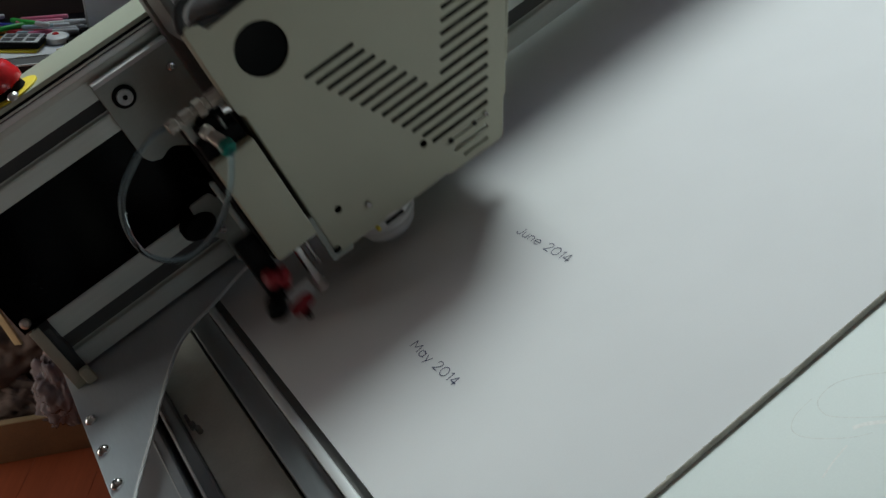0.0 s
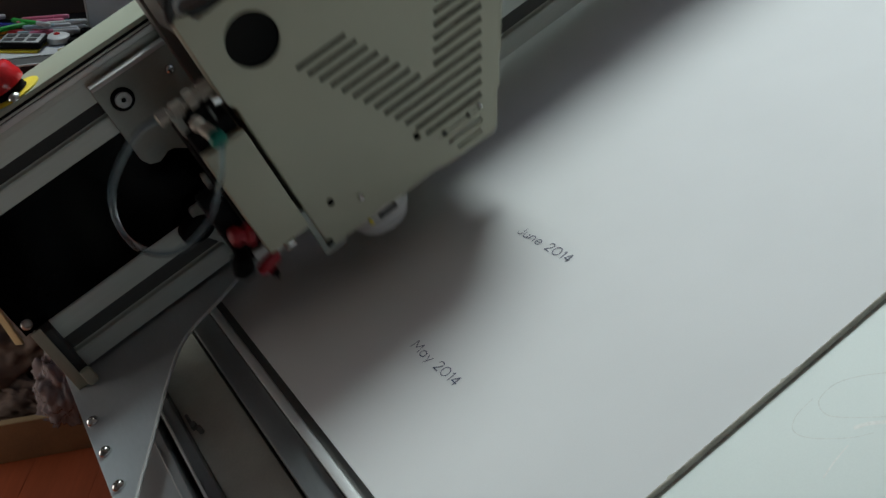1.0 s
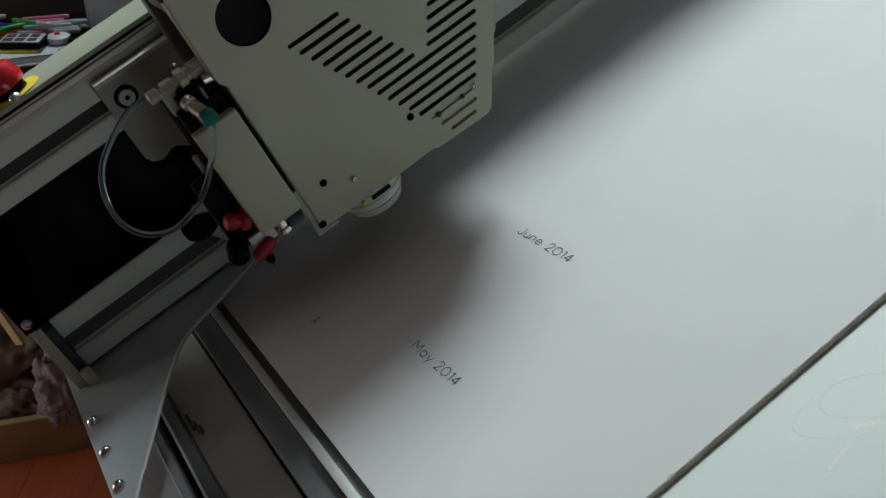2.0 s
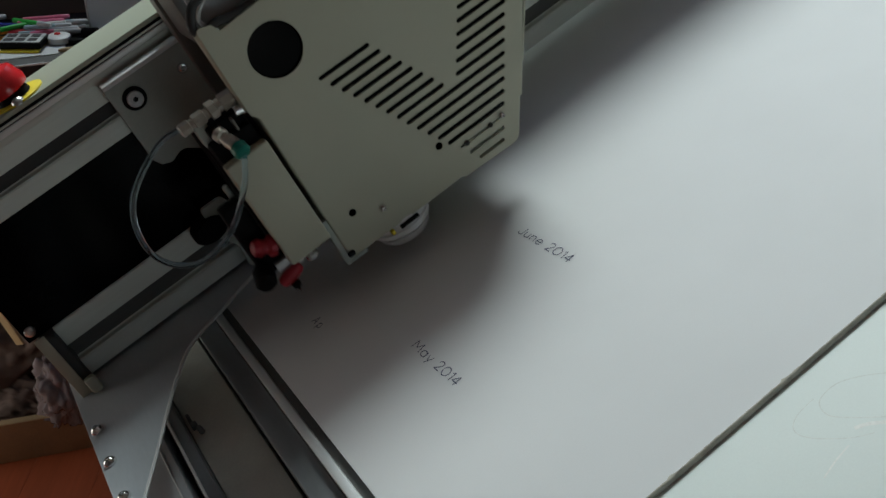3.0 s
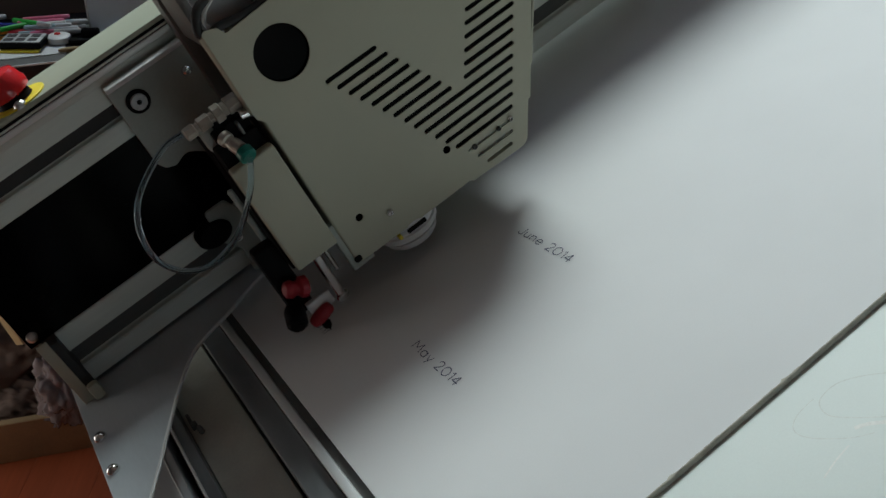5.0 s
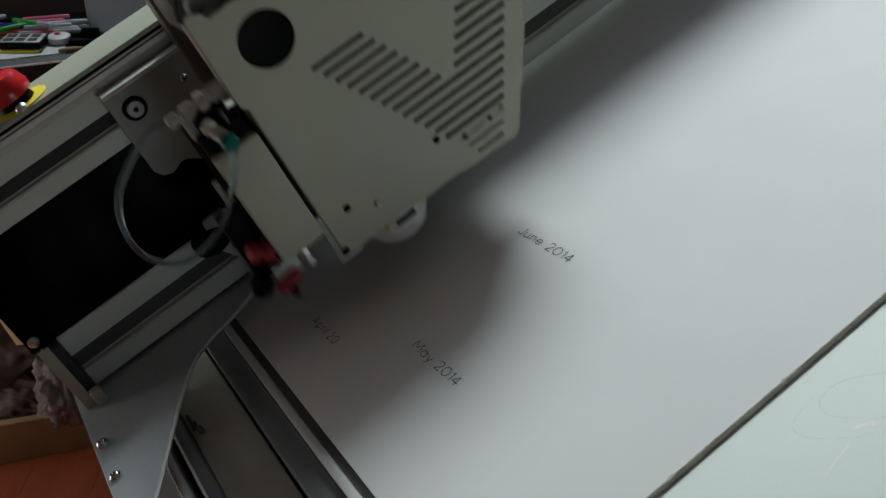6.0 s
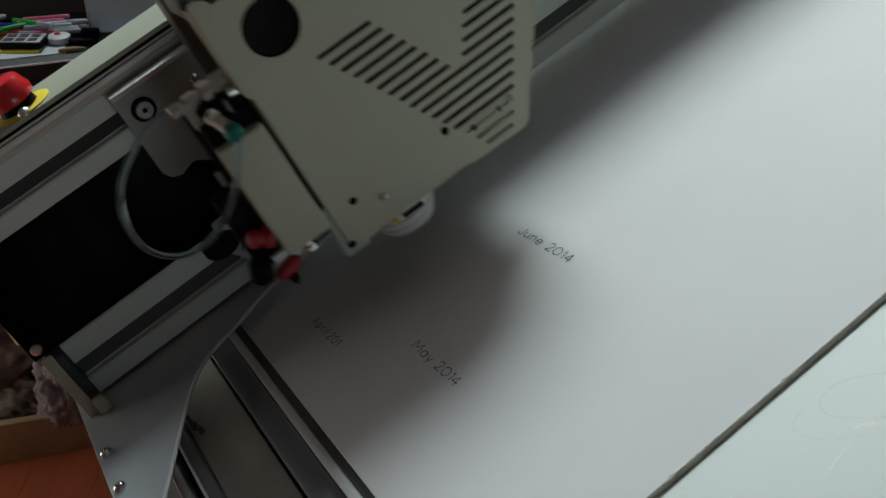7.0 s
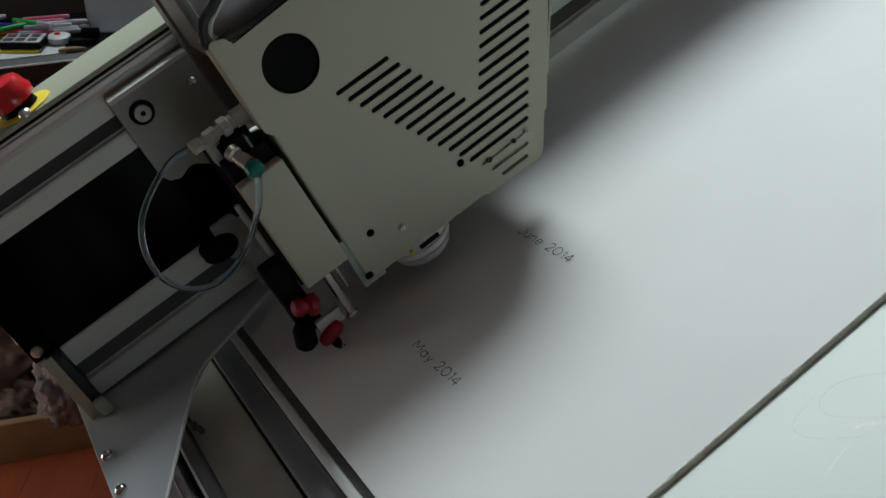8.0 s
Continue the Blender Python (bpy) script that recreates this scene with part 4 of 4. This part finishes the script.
part("tub_corner", rod((-0.6695, 2.0508, DZ + 0.001), (-0.6735, 2.0508, DZ + 0.16), 0.0022), WHITEP, tub, "whitish moulded corner")
part("tub_foot_rib", rod((-0.6675, 2.0490, DZ + 0.0025), (-0.31, 2.0490, DZ + 0.0025), 0.0018), WHITEP, tub, "whitish moulded rib")

# ---- things on the floor beyond the machine ----
CARTON_M = Matrix.Translation((-0.857, 1.676, 0)) @ Matrix.Rotation(radians(17), 4, "Z")


def floor_box(a0, a1, b0, b1, z0, z1, bevel=0.002):
    return turned(box(a0, a1, b0, b1, z0, z1, bevel), CARTON_M)


CH = 0.092
carton = thing("cardboard_box", (-0.75, 1.85, FLOOR_Z), "low brown cardboard box standing on the floor", "cardboard box")
part("carton_front", floor_box(-0.35, 0.42, 0.0, 0.006, FLOOR_Z + 0.001, CH), CARD, carton)
part("carton_side", floor_box(0.414, 0.42, 0.0065, 0.34, FLOOR_Z + 0.001, CH), CARD, carton)
part("carton_back", floor_box(-0.35, 0.42, 0.3405, 0.346, FLOOR_Z + 0.001, CH), CARD, carton)
part("carton_floor", floor_box(-0.35, 0.4135, 0.0065, 0.34, FLOOR_Z + 0.001, FLOOR_Z + 0.006), CARD, carton)
part("carton_rim", floor_box(-0.35, 0.42, -0.003, 0.012, CH + 0.0005, CH + 0.004, 0.001), CARDTOP, carton, "pale folded rim")


def crumple(cx, cy, cz, sx, sy, sz, seed, sub=4, rough=0.4):
    bm = bmesh.new()
    bmesh.ops.create_icosphere(bm, subdivisions=sub, radius=1)
    for v in bm.verts:
        p = v.co * 1.6 + Vector((seed, seed * 2, 0))
        fold = abs(noise.noise(p)) + 0.6 * abs(noise.noise(p * 2.1)) + 0.3 * abs(noise.noise(p * 4.3)) + 0.12 * abs(noise.noise(p * 9.1))
        k = 1 + rough * (fold - 0.35)
        q = v.co * k
        v.co = (cx + q.x * sx, cy + q.y * sy, max(cz + q.z * sz, cz - sz * 0.8))
    return bm


solo("paper_bag", crumple(-0.865, 1.90, 0.135, 0.16, 0.11, 0.13, 3.1, 5, 0.75), PAPER, "crumpled brown paper bag in the cardboard box", "paper bag", soft=True)
solo("packing_paper", crumple(-0.850, 1.775, 0.070, 0.10, 0.042, 0.05, 8.2, 5, 0.6), PAPER, "crumpled brown packing paper in the cardboard box", "paper", soft=True)
solo("plastic_bag", crumple(-0.735, 1.742, 0.135, 0.045, 0.05, 0.085, 5.5, 5, 0.65), PINKBAG, "pinkish translucent plastic bag over the box rim", "plastic bag", soft=True)
solo("ruler", turned(box(-0.10, 0.10, -0.010, 0.010, -0.003, 0.003, 0.001), Matrix.Translation((-0.848, 1.775, 0.308)) @ Matrix.Rotation(radians(-111), 4, "Y") @ Matrix.Rotation(radians(70), 4, "X")), CARDTOP, "pale wooden ruler resting on the paper bag", "ruler")

FRAME[0] = TIP
# ---- the word being written: each letter comes up as the pen draws it ----
LETTERS = (("A", 0.0, 0.0120, 1.0, 1.6), ("p", 0.0135, 0.0085, 2.3, 2.6), ("r", 0.0240, 0.0050, 3.0, 3.4), ("i", 0.0310, 0.0017, 3.7, 4.0), ("l", 0.0355, 0.0014, 4.4, 4.6),
           ("2", 0.0435, 0.0085, 5.0, 5.3), ("0", 0.0535, 0.0090, 5.7, 6.0), ("1", 0.0650, 0.0022, 6.5, 6.7), ("4", 0.0720, 0.0095, 7.2, 7.4))
inked = []
for ch, at, w, t0, t1 in LETTERS:
    bm = lettering(ch, 0.0085)
    ob = solo("ink_letter", bm, INK, "thin blue-black handwritten letter on the board", "lettering", "letters of April 2014")
    inked.append((ob, (0.0575, 0.9135 - 0.9 * at), t0, t1))

# ---- floor planks ----
plank = box(-0.0656, 0.0656, -1.4, 1.4, -0.0078, 0.0, 0.0005, 1)
plank_me = bpy.data.meshes.new("plank")
plank.to_mesh(plank_me)
plank.free()
plank_me.materials.append(FLOORW)
floor_ob = bpy.data.objects["floor"]
for j in range(33):
    for i in range(2):
        ob = new("plank", plank_me)
        ob.parent = floor_ob
        ob.matrix_basis = pose(WALL_W + 0.10 + 0.1315 * j, WALL_S + 1.35 + 2.8005 * i, FLOOR_Z)


def motions():
    down = TIP.inverted()
    g, c, h, s = ((down @ ob.matrix_basis).translation for ob in (gantry, carriage, head, stop))
    walk(gantry, [(t, TIP @ pose(g.x, g.y + y, g.z)) for t, y, x, z, q in STROKES])
    walk(stop, [(t, TIP @ pose(s.x, s.y + y, s.z)) for t, y, x, z, q in STROKES])
    walk(carriage, [(t, TIP @ pose(c.x + x, c.y + y, c.z)) for t, y, x, z, q in STROKES])
    walk(head, [(t, TIP @ pose(h.x + x, h.y + y, h.z + z)) for t, y, x, z, q in STROKES])
    walk(clamp, [(t, pose(0, 0, q)) for t, y, x, z, q in STROKES])
    for ob, (x, y), t0, t1 in inked:
        walk(ob, [(t, TIP @ pose(x, y, z)) for t, z in ((0.0, -0.003), (t0, -0.003), (t1, 0.0003), (8.0, 0.0003))])


motions()
